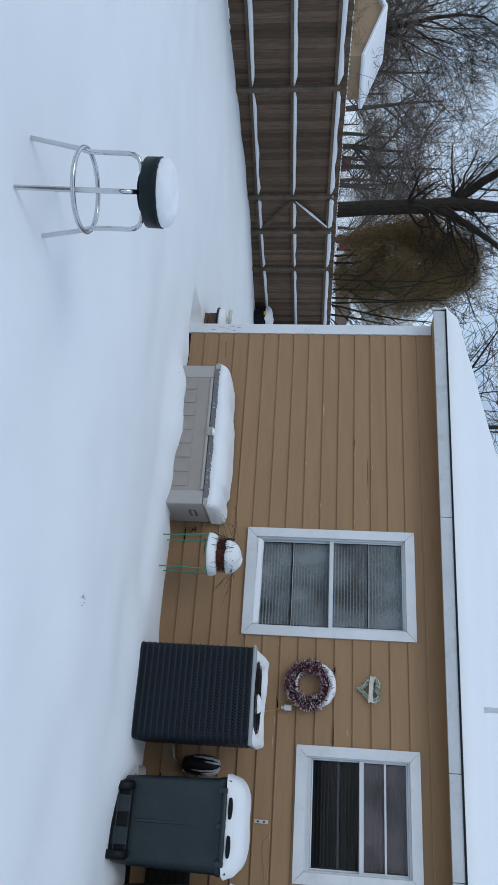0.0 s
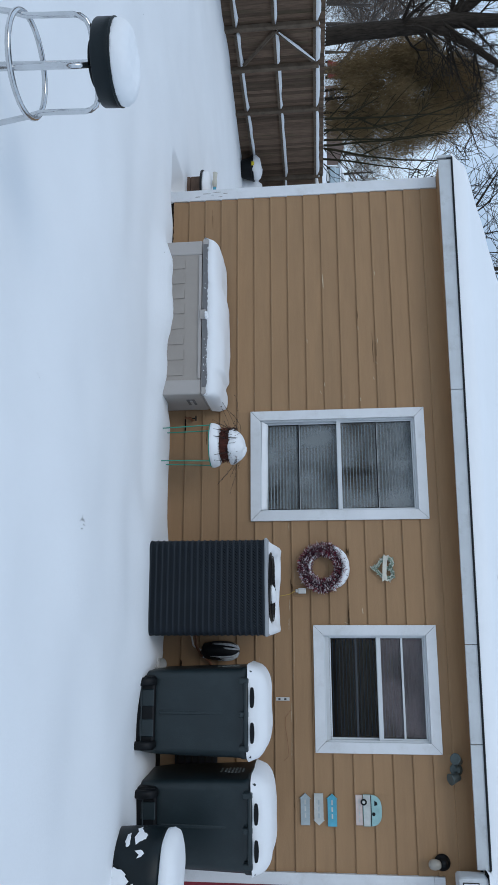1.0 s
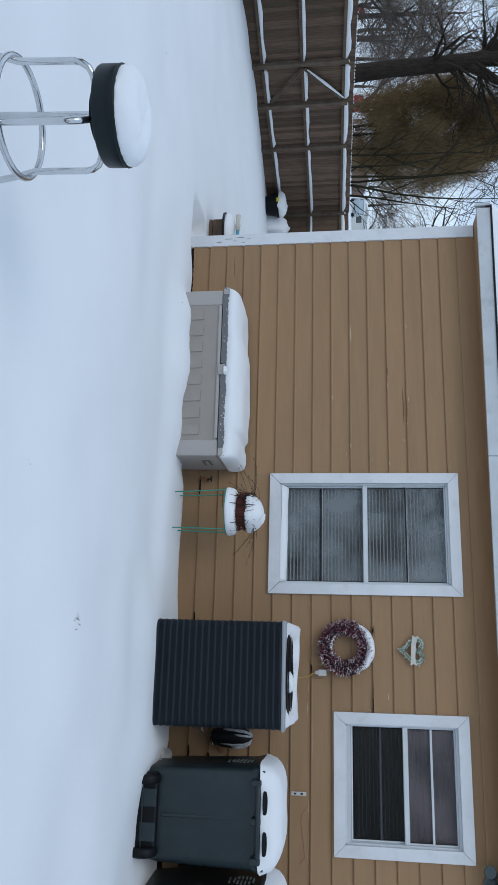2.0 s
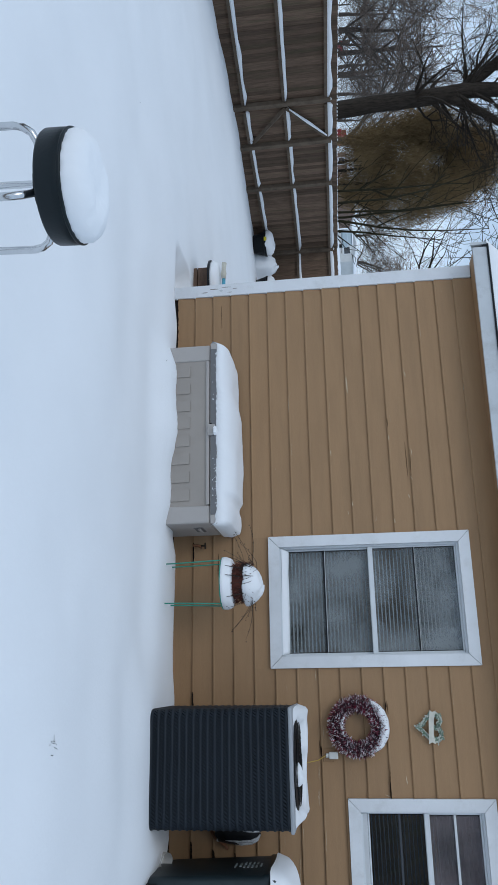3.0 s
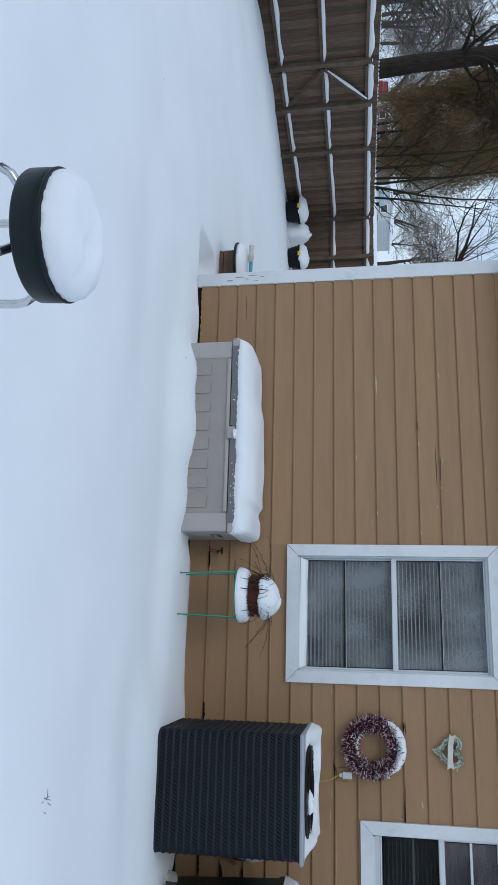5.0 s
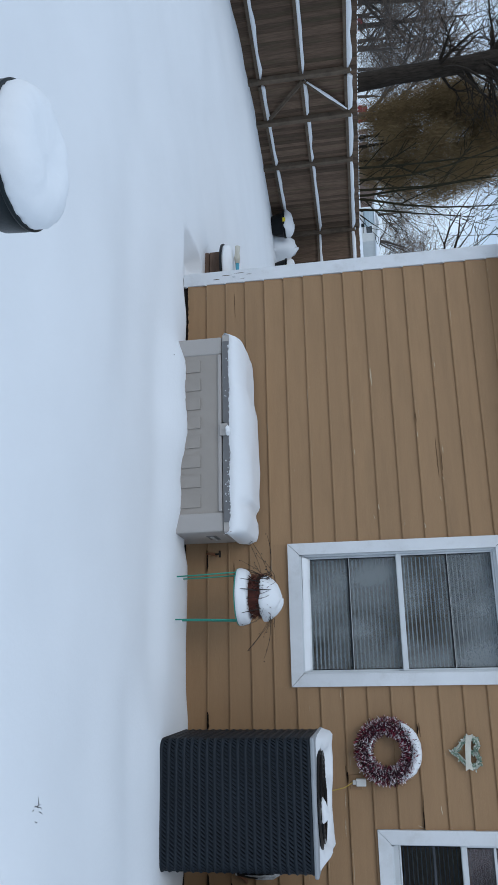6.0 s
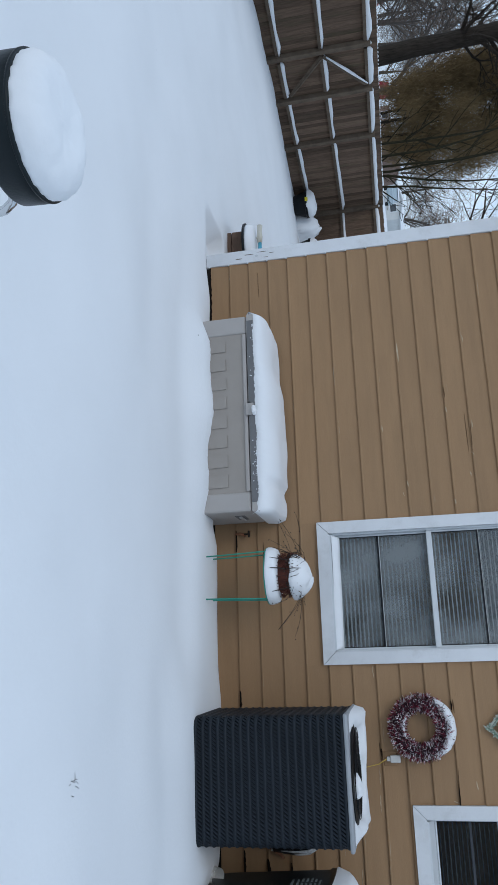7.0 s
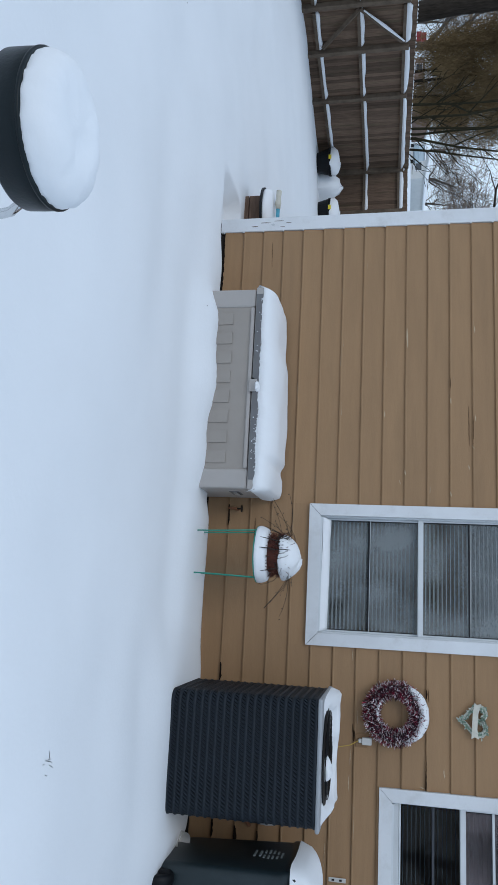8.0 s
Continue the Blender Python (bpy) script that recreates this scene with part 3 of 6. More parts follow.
# ---- trees ----
M_BARK = material("bark", (0.036, 0.029, 0.023), 0.9, spec=0.1, vary=0.45, scale=5, stretch=(6, 6, 1), bump=0.8, bump_scale=18)
# bark of the far trees, lightened in its colour for distance haze
M_BARK_FAR = material("hazed_bark", (0.07, 0.058, 0.049), 0.9, vary=0.35, scale=5, stretch=(6, 6, 1))
M_BARK_PALE = material("slim_bark", (0.03, 0.026, 0.014), 0.85, spec=0.15, vary=0.35, scale=6, stretch=(5, 5, 1), bump=0.4, bump_scale=30)
M_TWIG = material("twigs", (0.068, 0.048, 0.036), 0.9, vary=0.3, scale=2)
# far twigs, with the same haze put into a paler grey
M_TWIG_HAZED = material("hazed_twigs", (0.15, 0.112, 0.088), 0.9, vary=0.3, scale=2)
M_CEDAR = material("cedar_needles", (0.195, 0.134, 0.068), 0.9, spec=0.1, vary=0.4, scale=1.3, island=True, stain=(0.29, 0.155, 0.07), stain_amount=0.85, stain_scale=0.45)


class Grower:
    def __init__(self, seed):
        self.rng = random.Random(seed)
        self.wood, self.twig = ([], []), ([], [])

    def rod(self, pts, radii, seg, store):
        vs, fs = store
        up = Vector((0.2, 0.5, 0.84))
        first = len(vs)
        k = len(pts)
        for i, p in enumerate(pts):
            d = (pts[min(i + 1, k - 1)] - pts[max(i - 1, 0)]).normalized()
            u = up if abs(d.dot(up)) < 0.93 else Vector((1, 0, 0))
            a = d.cross(u).normalized()
            b = d.cross(a)
            for j in range(seg):
                t = 2 * math.pi * j / seg
                q = p + (a * math.cos(t) + b * math.sin(t)) * radii[i]
                vs.append((q.x, q.y, q.z))
        for i in range(k - 1):
            for j in range(seg):
                fs.append((first + i * seg + j, first + i * seg + (j + 1) % seg, first + (i + 1) * seg + (j + 1) % seg, first + (i + 1) * seg + j))

    def grow(self, p, d, length, r, level, last, fork, wild, lift, thin, reach=1.0):
        rng = self.rng
        n = 7 if level == 0 else 6 if level < 3 else 4
        pts, radii = [p.copy()], [r]
        d = d.normalized()
        for i in range(n):
            d = (d + Vector((rng.gauss(0, wild), rng.gauss(0, wild), rng.gauss(0, wild) + lift))).normalized()
            p = p + d * (length / n)
            pts.append(p.copy())
            radii.append(max(thin, r * (1 - (0.8 if level == 0 else 0.88) * (i + 1) / n)))
        seg = 9 if level == 0 else 6 if level == 1 else 4 if level == 2 else 3
        self.rod(pts, radii, seg, self.wood if level < 3 else self.twig)
        if level >= last:
            return
        for c in range(fork[level]):
            f = rng.uniform(0.35 if level == 0 else 0.2, 1.0)
            i = min(n - 1, int(f * n))
            q = pts[i].lerp(pts[i + 1], f * n - i)
            axis = (pts[i + 1] - pts[i]).normalized()
            side = Vector((rng.gauss(0, 1), rng.gauss(0, 1), rng.gauss(0, 0.6)))
            side = (side - axis * side.dot(axis)).normalized()
            e = axis * rng.uniform(0.45, 0.9) + side * rng.uniform(0.5, 0.9)
            self.grow(q, e, length * rng.uniform(0.42, 0.72) * reach, max(thin, radii[i] * rng.uniform(0.4, 0.65)), level + 1, last, fork, wild * 1.15, lift, thin, min(1.0, reach * 1.4))

    def parts(self, ob, bark, twig):
        for store, name, mat in ((self.wood, "trunk", bark), (self.twig, "crown", twig)):
            if not store[0]:
                continue
            me = bpy.data.meshes.new(name)
            me.from_pydata(store[0], [], store[1])
            me.polygons.foreach_set("use_smooth", [True] * len(store[1]))
            me.materials.append(mat)
            o = new(name, me)
            o.parent = ob
            if name == "crown":
                o["kind"] = "stuff"


def bare_tree(seed, x, y, height, r, fork, label, thin=0.006, wild=0.13, lift=0.05, last=4, bark=None, twig=None, lean=(0, 0), group="", reach=1.0):
    ob = thing("bare_tree", x, y, ground_height(x, y) - 0.1, label, "tree", group)
    g = Grower(seed)
    g.grow(Vector((0, 0, -0.1)), Vector((lean[0], lean[1], 1)), height, r, 0, last, fork, wild * 0.35, lift, thin, reach)
    g.parts(ob, bark or M_BARK, twig or M_TWIG)
    return ob


# the big forked tree just past the gate
ob = thing("bare_tree", -8.75, 8.0, -0.15, "large dark leafless tree forking above the gate", "tree")
g = Grower(3)
E0 = Vector((0.952, 0.307, 0))    # across the view
F0 = Vector((-0.307, 0.952, 0))   # along the view


def limb(points, radii, seg, kids, last, length, start=0.25, thin=0.006):
    pts = [E0 * a + F0 * b + Vector((0, 0, c)) for a, b, c in points]
    fine, fr = [], []
    for i in range(len(pts) - 1):
        for k in range(4):
            t = k / 4
            fine.append(pts[i].lerp(pts[i + 1], t) + Vector((g.rng.gauss(0, 0.012), g.rng.gauss(0, 0.012), 0)))
            fr.append(radii[i] + (radii[i + 1] - radii[i]) * t)
    fine.append(pts[-1])
    fr.append(radii[-1])
    g.rod(fine, fr, seg, g.wood)
    for k in range(kids):
        i = g.rng.randrange(max(1, int(len(fine) * start)), len(fine) - 1)
        axis = (fine[i + 1] - fine[i]).normalized()
        side = Vector((g.rng.gauss(0, 1), g.rng.gauss(0, 1), g.rng.gauss(0, 0.5)))
        side = (side - axis * side.dot(axis)).normalized()
        g.grow(fine[i], axis * 0.5 + side * 0.8, length * g.rng.uniform(0.5, 1.1), fr[i] * 0.3, 2, last, [0, 0, 5, 4, 3], 0.16, 0.03, thin)


limb([(0.03, 0, -0.2), (0.0, 0, 1.2), (-0.05, 0, 2.6), (-0.1, 0, 3.8), (-0.14, 0, 5.0), (0.12, 0.1, 7.8)], [0.25, 0.205, 0.185, 0.18, 0.16, 0.08], 12, 14, 4, 1.6, 0.55)
limb([(-0.1, 0, 4.3), (-0.3, 0.1, 4.75), (-0.75, 0.1, 5.4), (-1.7, 0, 6.9)], [0.15, 0.13, 0.11, 0.06], 9, 12, 4, 1.5)
limb([(-0.1, 0, 4.2), (0.22, -0.1, 4.7), (0.62, -0.1, 5.3), (1.5, -0.1, 6.4)], [0.11, 0.1, 0.075, 0.04], 8, 10, 4, 1.3)
limb([(-0.12, 0, 4.6), (-0.3, 0.3, 5.4), (-0.3, 0.6, 7.0)], [0.1, 0.09, 0.05], 8, 8, 4, 1.3)
g.parts(ob, M_BARK, M_BARK)


# evergreen with browned foliage
def evergreen(x, y, seed, z0, z1, rad, label):
    ob = thing("evergreen_tree", x, y, -0.15, label, "tree")
    rng = random.Random(seed)
    bm = bmesh.new()
    for k in range(5):
        a = k * 1.26
        p0 = Vector((0.16 * math.cos(a), 0.16 * math.sin(a), 0))
        add_tube(bm, [p0, p0 * 1.6 + Vector((0, 0, 1.4)), p0 * 2.4 + Vector((0, 0, 3.3))], [0.05, 0.04, 0.015], 6)
    part("trunk", bm, M_BARK, ob)
    vs, fs = [], []
    lumps = []
    for k in range(185):
        t = rng.random() ** 0.8
        z = z0 + (z1 - z0) * t
        rr = rad * (0.55 + 0.75 * math.sin(math.pi * min(1, 0.12 + 0.86 * t))) * (0.75 if t > 0.85 else 1)
        a = rng.uniform(0, 2 * math.pi)
        q = rr * math.sqrt(rng.uniform(0.1, 1.0)) * 0.78
        lumps.append((Vector((q * math.cos(a), q * math.sin(a), z)), rng.uniform(0.22, 0.42)))
    for c, s in lumps:
        for j in range(1050):
            o = Vector((rng.gauss(0, 0.5), rng.gauss(0, 0.5), rng.gauss(0, 0.75))) * s
            p = c + o
            d = Vector((o.x * 0.7 + rng.gauss(0, 0.25), o.y * 0.7 + rng.gauss(0, 0.25), 0.55 + rng.gauss(0, 0.35))).normalized()
            w = d.cross(Vector((rng.gauss(0, 1), rng.gauss(0, 1), rng.gauss(0, 1)))).normalized()
            ln, wd = rng.uniform(0.05, 0.13), rng.uniform(0.003, 0.0065)
            n = len(vs)
            for q in (p - w * wd, p + w * wd, p + d * ln * 0.6 + w * wd * 0.8, p + d * ln):
                vs.append((q.x, q.y, q.z))
            fs.append((n, n + 1, n + 2, n + 3))
    me = bpy.data.meshes.new("crown")
    me.from_pydata(vs, [], fs)
    me.materials.append(M_CEDAR)
    o = new("crown", me)
    o.parent = ob
    o["kind"] = "stuff"
    return ob


evergreen(-8.8, 10.3, 8, 2.0, 5.5, 1.28, "bushy evergreen tree with browned olive foliage behind the fence")

# slim stems grown in a row behind the fence
for k, (sx_, sy_, h, lx, ly, s) in enumerate(((-7.15, 8.55, 5.6, -0.02, 0.0, 21), (-6.95, 8.75, 6.2, 0.0, 0.01, 22), (-6.85, 9.0, 5.4, -0.01, 0.0, 23),
                                             (-6.75, 9.05, 6.0, 0.0, 0.01, 24), (-6.62, 9.3, 5.2, 0.03, 0.0, 25), (-6.95, 9.3, 5.8, -0.02, 0.0, 26))):
    bare_tree(s, sx_, sy_, h * 0.9, 0.042, [7, 4, 3], "slim leafless sapling with pale mossy bark behind the fence", 0.006, 0.17, 0.05, 2, M_BARK_PALE, M_TWIG, (lx, ly), "slim saplings", 0.36)
bare_tree(52, -5.2, 14.6, 8.5, 0.2, [9, 6, 5, 4], "dark leafless tree with crooked limbs beyond the back fence", 0.008, 0.26, 0.0, 4, M_BARK, M_BARK, (-0.12, 0))
bare_tree(31, -6.0, 13.0, 7.0, 0.06, [6, 3, 3], "thin straight leafless trunk behind the back fence", 0.006, 0.05, 0.08, 2, M_BARK, M_TWIG)

# bare trees further off
k0 = bare_tree(41, -15.5, 17.0, 6.5, 0.17, [9, 6, 5, 3], "spreading leafless tree with a dense crown of twigs", 0.007, 0.21, 0.03, 4, M_BARK_FAR, M_TWIG, (0.1, 0), "bare trees")
bare_tree(46, -35.0, 22.8, 9.5, 0.26, [12, 8, 6, 4], "tall dark leafless tree behind the neighbouring house", 0.011, 0.2, 0.03, 4, M_BARK, M_BARK, (0.03, 0))
k1 = bare_tree(42, -33.0, 31.0, 8.0, 0.2, [9, 6, 5, 3], "tall leafless tree with fine grey twigs", 0.008, 0.2, 0.05, 4, M_BARK_FAR, M_TWIG_HAZED, (0, 0), "bare trees")
k2 = bare_tree(43, -24.0, 50.0, 5.6, 0.2, [10, 6, 5, 4], "leafless tree with a low rounded crown", 0.012, 0.23, 0.0, 4, M_BARK_FAR, M_TWIG_HAZED, (-0.25, 0), "bare trees")
kinds = (k0, k1, k2)
def far_copy(k, bearing, away, size, wide):
    x, y = 3.5 - away * math.sin(radians(bearing)), -6 + away * math.cos(radians(bearing))
    c = copy_thing(kinds[k % 3], pose(x, y, ground_height(x, y) - 0.1, 0, 0, k * 67))
    c.scale = (size * wide, size * wide, size)


for k, (bearing, away) in enumerate(((43.5, 66), (46, 52), (48.5, 74), (51, 56), (53.5, 46), (56, 58), (58, 48))):
    far_copy(k * 2 + k // 3, bearing, away, (0.4 + 0.012 * away) * (0.8 + 0.35 * ((k * 37) % 10) / 10), 1.15)
# scrub along the lane past the fence
for k in range(9):
    far_copy(k, 41.5 + 1.9 * k, 40 + 7 * ((k * 4) % 3), 0.42 + 0.1 * (k % 3), 1.5)
# the wooded rise behind the houses across the street
for k in range(22):
    far_copy(k * 2, 24.5 + 1.6 * k, 108 + 14 * ((k * 5) % 4) / 3, 0.95 + 0.35 * ((k * 7) % 5) / 5, 1.4)
# unseen trees added on the near side, to darken pane reflections and low sky
for k, (x, y) in enumerate(((-7, -21), (-2, -25), (11, -21), (16, -25), (-13, -25), (20, -16))):
    c = copy_thing(kinds[k % 3], pose(x, y, -0.15, 0, 0, k * 51))
    c.scale = (1.2, 1.2, 1.1)


# ---- houses past the fence ----
M_TAN = material("tan_stucco", (0.3, 0.205, 0.125), 0.8, vary=0.08, scale=2)
M_PALE_WALL = material("pale_wall", (0.56, 0.57, 0.56), 0.7, vary=0.06, scale=2)
M_BRICK_WALL = material("far_brick", (0.22, 0.15, 0.12), 0.85, vary=0.2, scale=5)
M_GREENISH = material("pale_green_wall", (0.5, 0.58, 0.53), 0.7, vary=0.06, scale=2)
M_PALEBLUE = material("pale_blue_paint", (0.4, 0.48, 0.52), 0.35, vary=0.05)
M_PANE = material("dark_pane", (0.05, 0.06, 0.07), 0.15)
M_RED = material("red_paint", (0.27, 0.012, 0.018), 0.35, vary=0.08)
M_RUBBER = material("tyre_rubber", (0.015, 0.015, 0.016), 0.8)


def house(x0, x1, y0, y1, eave, pitch, wall, ridge_along, openings, label, base=0.0):
    """A gabled house; openings are (side, from, to, low, high) with side 's' facing -y or 'e' facing +x."""
    ob = thing("house", (x0 + x1) / 2, (y0 + y1) / 2, base, label, "house")
    ox, oy = ob.location.x, ob.location.y
    part("wall", box_bm((x0 - ox, y0 - oy, -0.9), (x1 - ox, y1 - oy, eave)), wall, ob)
    over = 0.28
    if ridge_along == "y":
        c, half = 0.0, (x1 - x0) / 2
        rz = eave + half * pitch
        bm = bmesh.new()
        add_prism(bm, [(-half, eave), (half, eave), (0, rz)], 1, y0 - oy, y1 - oy)
        part("gable", bm, wall, ob)
        for nm, mat, lift, th in (("roof", M_FASCIA, 0.0, 0.08), ("snow", M_SNOW, 0.085, 0.09)):
            for s in (-1, 1):
                bm = bmesh.new()
                add_prism(bm, [(s * (half + over), eave - over * pitch + lift), (0, rz + lift), (0, rz + lift + th), (s * (half + over), eave - over * pitch + lift + th)], 1, y0 - oy - over, y1 - oy + over)
                part(nm, bm, mat, ob)
    else:
        half = (y1 - y0) / 2
        rz = eave + half * pitch
        bm = bmesh.new()
        add_prism(bm, [(-half, eave), (half, eave), (0, rz)], 0, x0 - ox, x1 - ox)
        part("gable", bm, wall, ob)
        for nm, mat, lift, th in (("roof", M_FASCIA, 0.0, 0.08), ("snow", M_SNOW, 0.085, 0.09)):
            for s in (-1, 1):
                bm = bmesh.new()
                add_prism(bm, [(s * (half + over), eave - over * pitch + lift), (0, rz + lift), (0, rz + lift + th), (s * (half + over), eave - over * pitch + lift + th)], 0, x0 - ox - over, x1 - ox + over)
                part(nm, bm, mat, ob)
    for side, a, b, lo, hi in openings:
        w = new("window")
        w.parent = ob
        if side == "s":
            part("frame", box_bm((a - ox - 0.08, y0 - oy - 0.05, lo - 0.08), (b - ox + 0.08, y0 - oy - 0.002, hi + 0.08)), M_WHITE, w)
            part("pane", box_bm((a - ox, y0 - oy - 0.06, lo), (b - ox, y0 - oy - 0.048, hi)), M_PANE, w)
        else:
            part("frame", box_bm((x1 - ox + 0.002, a - oy - 0.08, lo - 0.08), (x1 - ox + 0.05, b - oy + 0.08, hi + 0.08)), M_WHITE, w)
            part("pane", box_bm((x1 - ox + 0.048, a - oy, lo), (x1 - ox + 0.06, b - oy, hi)), M_PANE, w)
    return ob


house(-31.9, -25.9, 17.1, 19.5, 2.85, 0.32, M_TAN, "y", [], "tan neighbouring house with a snow-covered gable roof")
house(-56.5, -50.9, 69.8, 77.2, 2.4, 0.2, M_BRICK_WALL, "x", [("s", -55.7, -54.8, 1.45, 2.1), ("s", -52.9, -51.9, 1.45, 2.1)], "low brick house across the street under snow", 1.65)
house(-46.4, -42.1, 70.5, 77.5, 2.4, 0.2, M_PALE_WALL, "y", [("s", -45.8, -45.0, 1.45, 2.1), ("s", -44.0, -43.1, 1.45, 2.1)], "pale house across the street under snow", 1.65)
house(-34.8, -27.4, 72.0, 80.0, 2.4, 0.2, M_GREENISH, "y", [("s", -33.9, -33.1, 1.45, 2.1), ("s", -30.4, -29.6, 1.45, 2.1)], "pale green house across the street under snow", 1.65)


def parked_car(x, y, turn, label, paint):
    ob = thing("car", x, y, ground_height(x, y) - 0.03, label, "car", "parked cars", turn=turn)
    bm = bmesh.new()
    add_prism(bm, [(-2.1, 0.35), (-2.15, 0.8), (-1.2, 0.92), (1.5, 0.95), (2.1, 0.85), (2.15, 0.4), (1.9, 0.3), (-1.9, 0.3)], 1, -0.85, 0.85)
    bmesh.ops.bevel(bm, geom=bm.edges[:], offset=0.05, segments=2, affect="EDGES")
    part("body", bm, paint, ob)
    bm = bmesh.new()
    add_prism(bm, [(-1.2, 0.9), (-0.6, 1.4), (0.8, 1.42), (1.5, 0.93)], 1, -0.72, 0.72)
    part("cabin", bm, paint, ob)
    for a, b in ((-0.75, 0.0), (0.08, 0.85)):
        for s in (-0.735, 0.725):
            part("side_window", box_bm((a, s, 0.98), (b, s + 0.01, 1.3), 0.004), M_PANE, ob)
    bm = bmesh.new()
    add_snow(bm, -0.75, 0.95, -0.74, 0.74, 1.4, 0.12, 0.12, 0.15, 0.1, 2)
    part("snow", bm, M_SNOW, ob, smooth=True)
    for sx_ in (-1.3, 1.3):
        for sy_ in (-0.86, 0.66):
            bm = bmesh.new()
            add_tube(bm, [(sx_, sy_, 0.32), (sx_, sy_ + 0.2, 0.32)], 0.32, 16)
            part("wheel", bm, M_RUBBER, ob)
    return ob


parked_car(-55.7, 66.1, 131, "red car parked across the street with a snowy roof", M_RED)
parked_car(-63.3, 61.1, 135, "red car parked past the neighbouring house", M_RED)
parked_car(-41.8, 65.2, 125, "pale blue car parked across the street under snow", M_PALEBLUE)


# ---- bar stool ----
def bar_stool(x, y, turn):
    z0 = -0.12
    s = thing("bar_stool", x, y, z0, "chrome bar stool with a black round seat under a snow cap", "bar stool", turn=turn)
    rim = 0.649 - z0
    # the stool has sunk unevenly and leans a little
    at = Matrix.Translation((x, y, 0.36))
    s.matrix_world = at @ Matrix.Rotation(radians(2.4), 4, (-0.51, 0.86, 0)) @ at.inverted() @ s.matrix_world
    bm = bmesh.new()
    add_lathe(bm, [(0.146, rim - 0.074), (0.157, rim - 0.072), (0.1605, rim - 0.066), (0.161, rim - 0.03), (0.1605, rim - 0.004), (0.157, rim)], 48)
    part("seat", bm, M_BLACK_VINYL, s, "black vinyl seat", True)
    bm = bmesh.new()
    add_lathe(bm, [(0.16, rim - 0.006), (0.162, rim - 0.004), (0.162, rim + 0.001), (0.158, rim + 0.003)], 48)
    part("piping", bm, M_BLACK_VINYL, s, smooth=True)
    bm = bmesh.new()
    add_lathe(bm, [(0.1535, rim - 0.004), (0.1545, rim + 0.003), (0.1555, rim + 0.010), (0.155, rim + 0.02), (0.1515, rim + 0.03), (0.145, rim + 0.039), (0.135, rim + 0.047), (0.12, rim + 0.054),
                   (0.105, rim + 0.0585), (0.09, rim + 0.0605), (0.07, rim + 0.060), (0.05, rim + 0.058), (0.03, rim + 0.057), (0.01, rim + 0.0565)], 96)
    for v in bm.verts:
        q = Vector((v.co.x, v.co.y, v.co.z)) + Vector((x, y, 0))
        low = smooth_step(rim + 0.012, rim - 0.002, v.co.z)
        out = 0.0035 * noise.noise(q * 34) + 0.0022 * noise.noise(q * 90) * (1 + low)
        up = 0.006 * noise.noise(q * 16) * (1 - low) + 0.0028 * noise.noise(q * 48)
        d = Vector((v.co.x, v.co.y, 0))
        v.co += d.normalized() * out * min(1.0, d.length / 0.06)
        v.co.z += up
    part("snow", bm, M_SNOW, s, "domed snow cap", True)
    for k in range(4):
        a = k * math.pi / 2
        c, n_ = math.cos(a), math.sin(a)
        pts = [(0.262, -0.02), (0.235, 0.08), (0.185, 0.37), (0.172, 0.42), (0.170, 0.5), (0.170, rim - 0.16), (0.165, rim - 0.135), (0.15, rim - 0.112), (0.125, rim - 0.1), (0.06, rim - 0.094)]
        bm = bmesh.new()
        add_tube(bm, [(r * c, r * n_, z) for r, z in pts], 0.0115, 12)
        part("leg", bm, M_CHROME, s, "chrome tube leg", True)
    bm = bmesh.new()
    add_tube(bm, [(0.192 * math.cos(2 * math.pi * j / 40), 0.192 * math.sin(2 * math.pi * j / 40), 0.40) for j in range(40)], 0.0115, 12, True)
    part("footrest_ring", bm, M_CHROME, s, "chrome ring", True)
    bm = bmesh.new()
    add_lathe(bm, [(0.05, rim - 0.105), (0.09, rim - 0.1), (0.09, rim - 0.088)], 24)
    part("swivel_plate", bm, M_BIN_BLACK, s)
    return s


bar_stool(2.027, -4.216, 42)


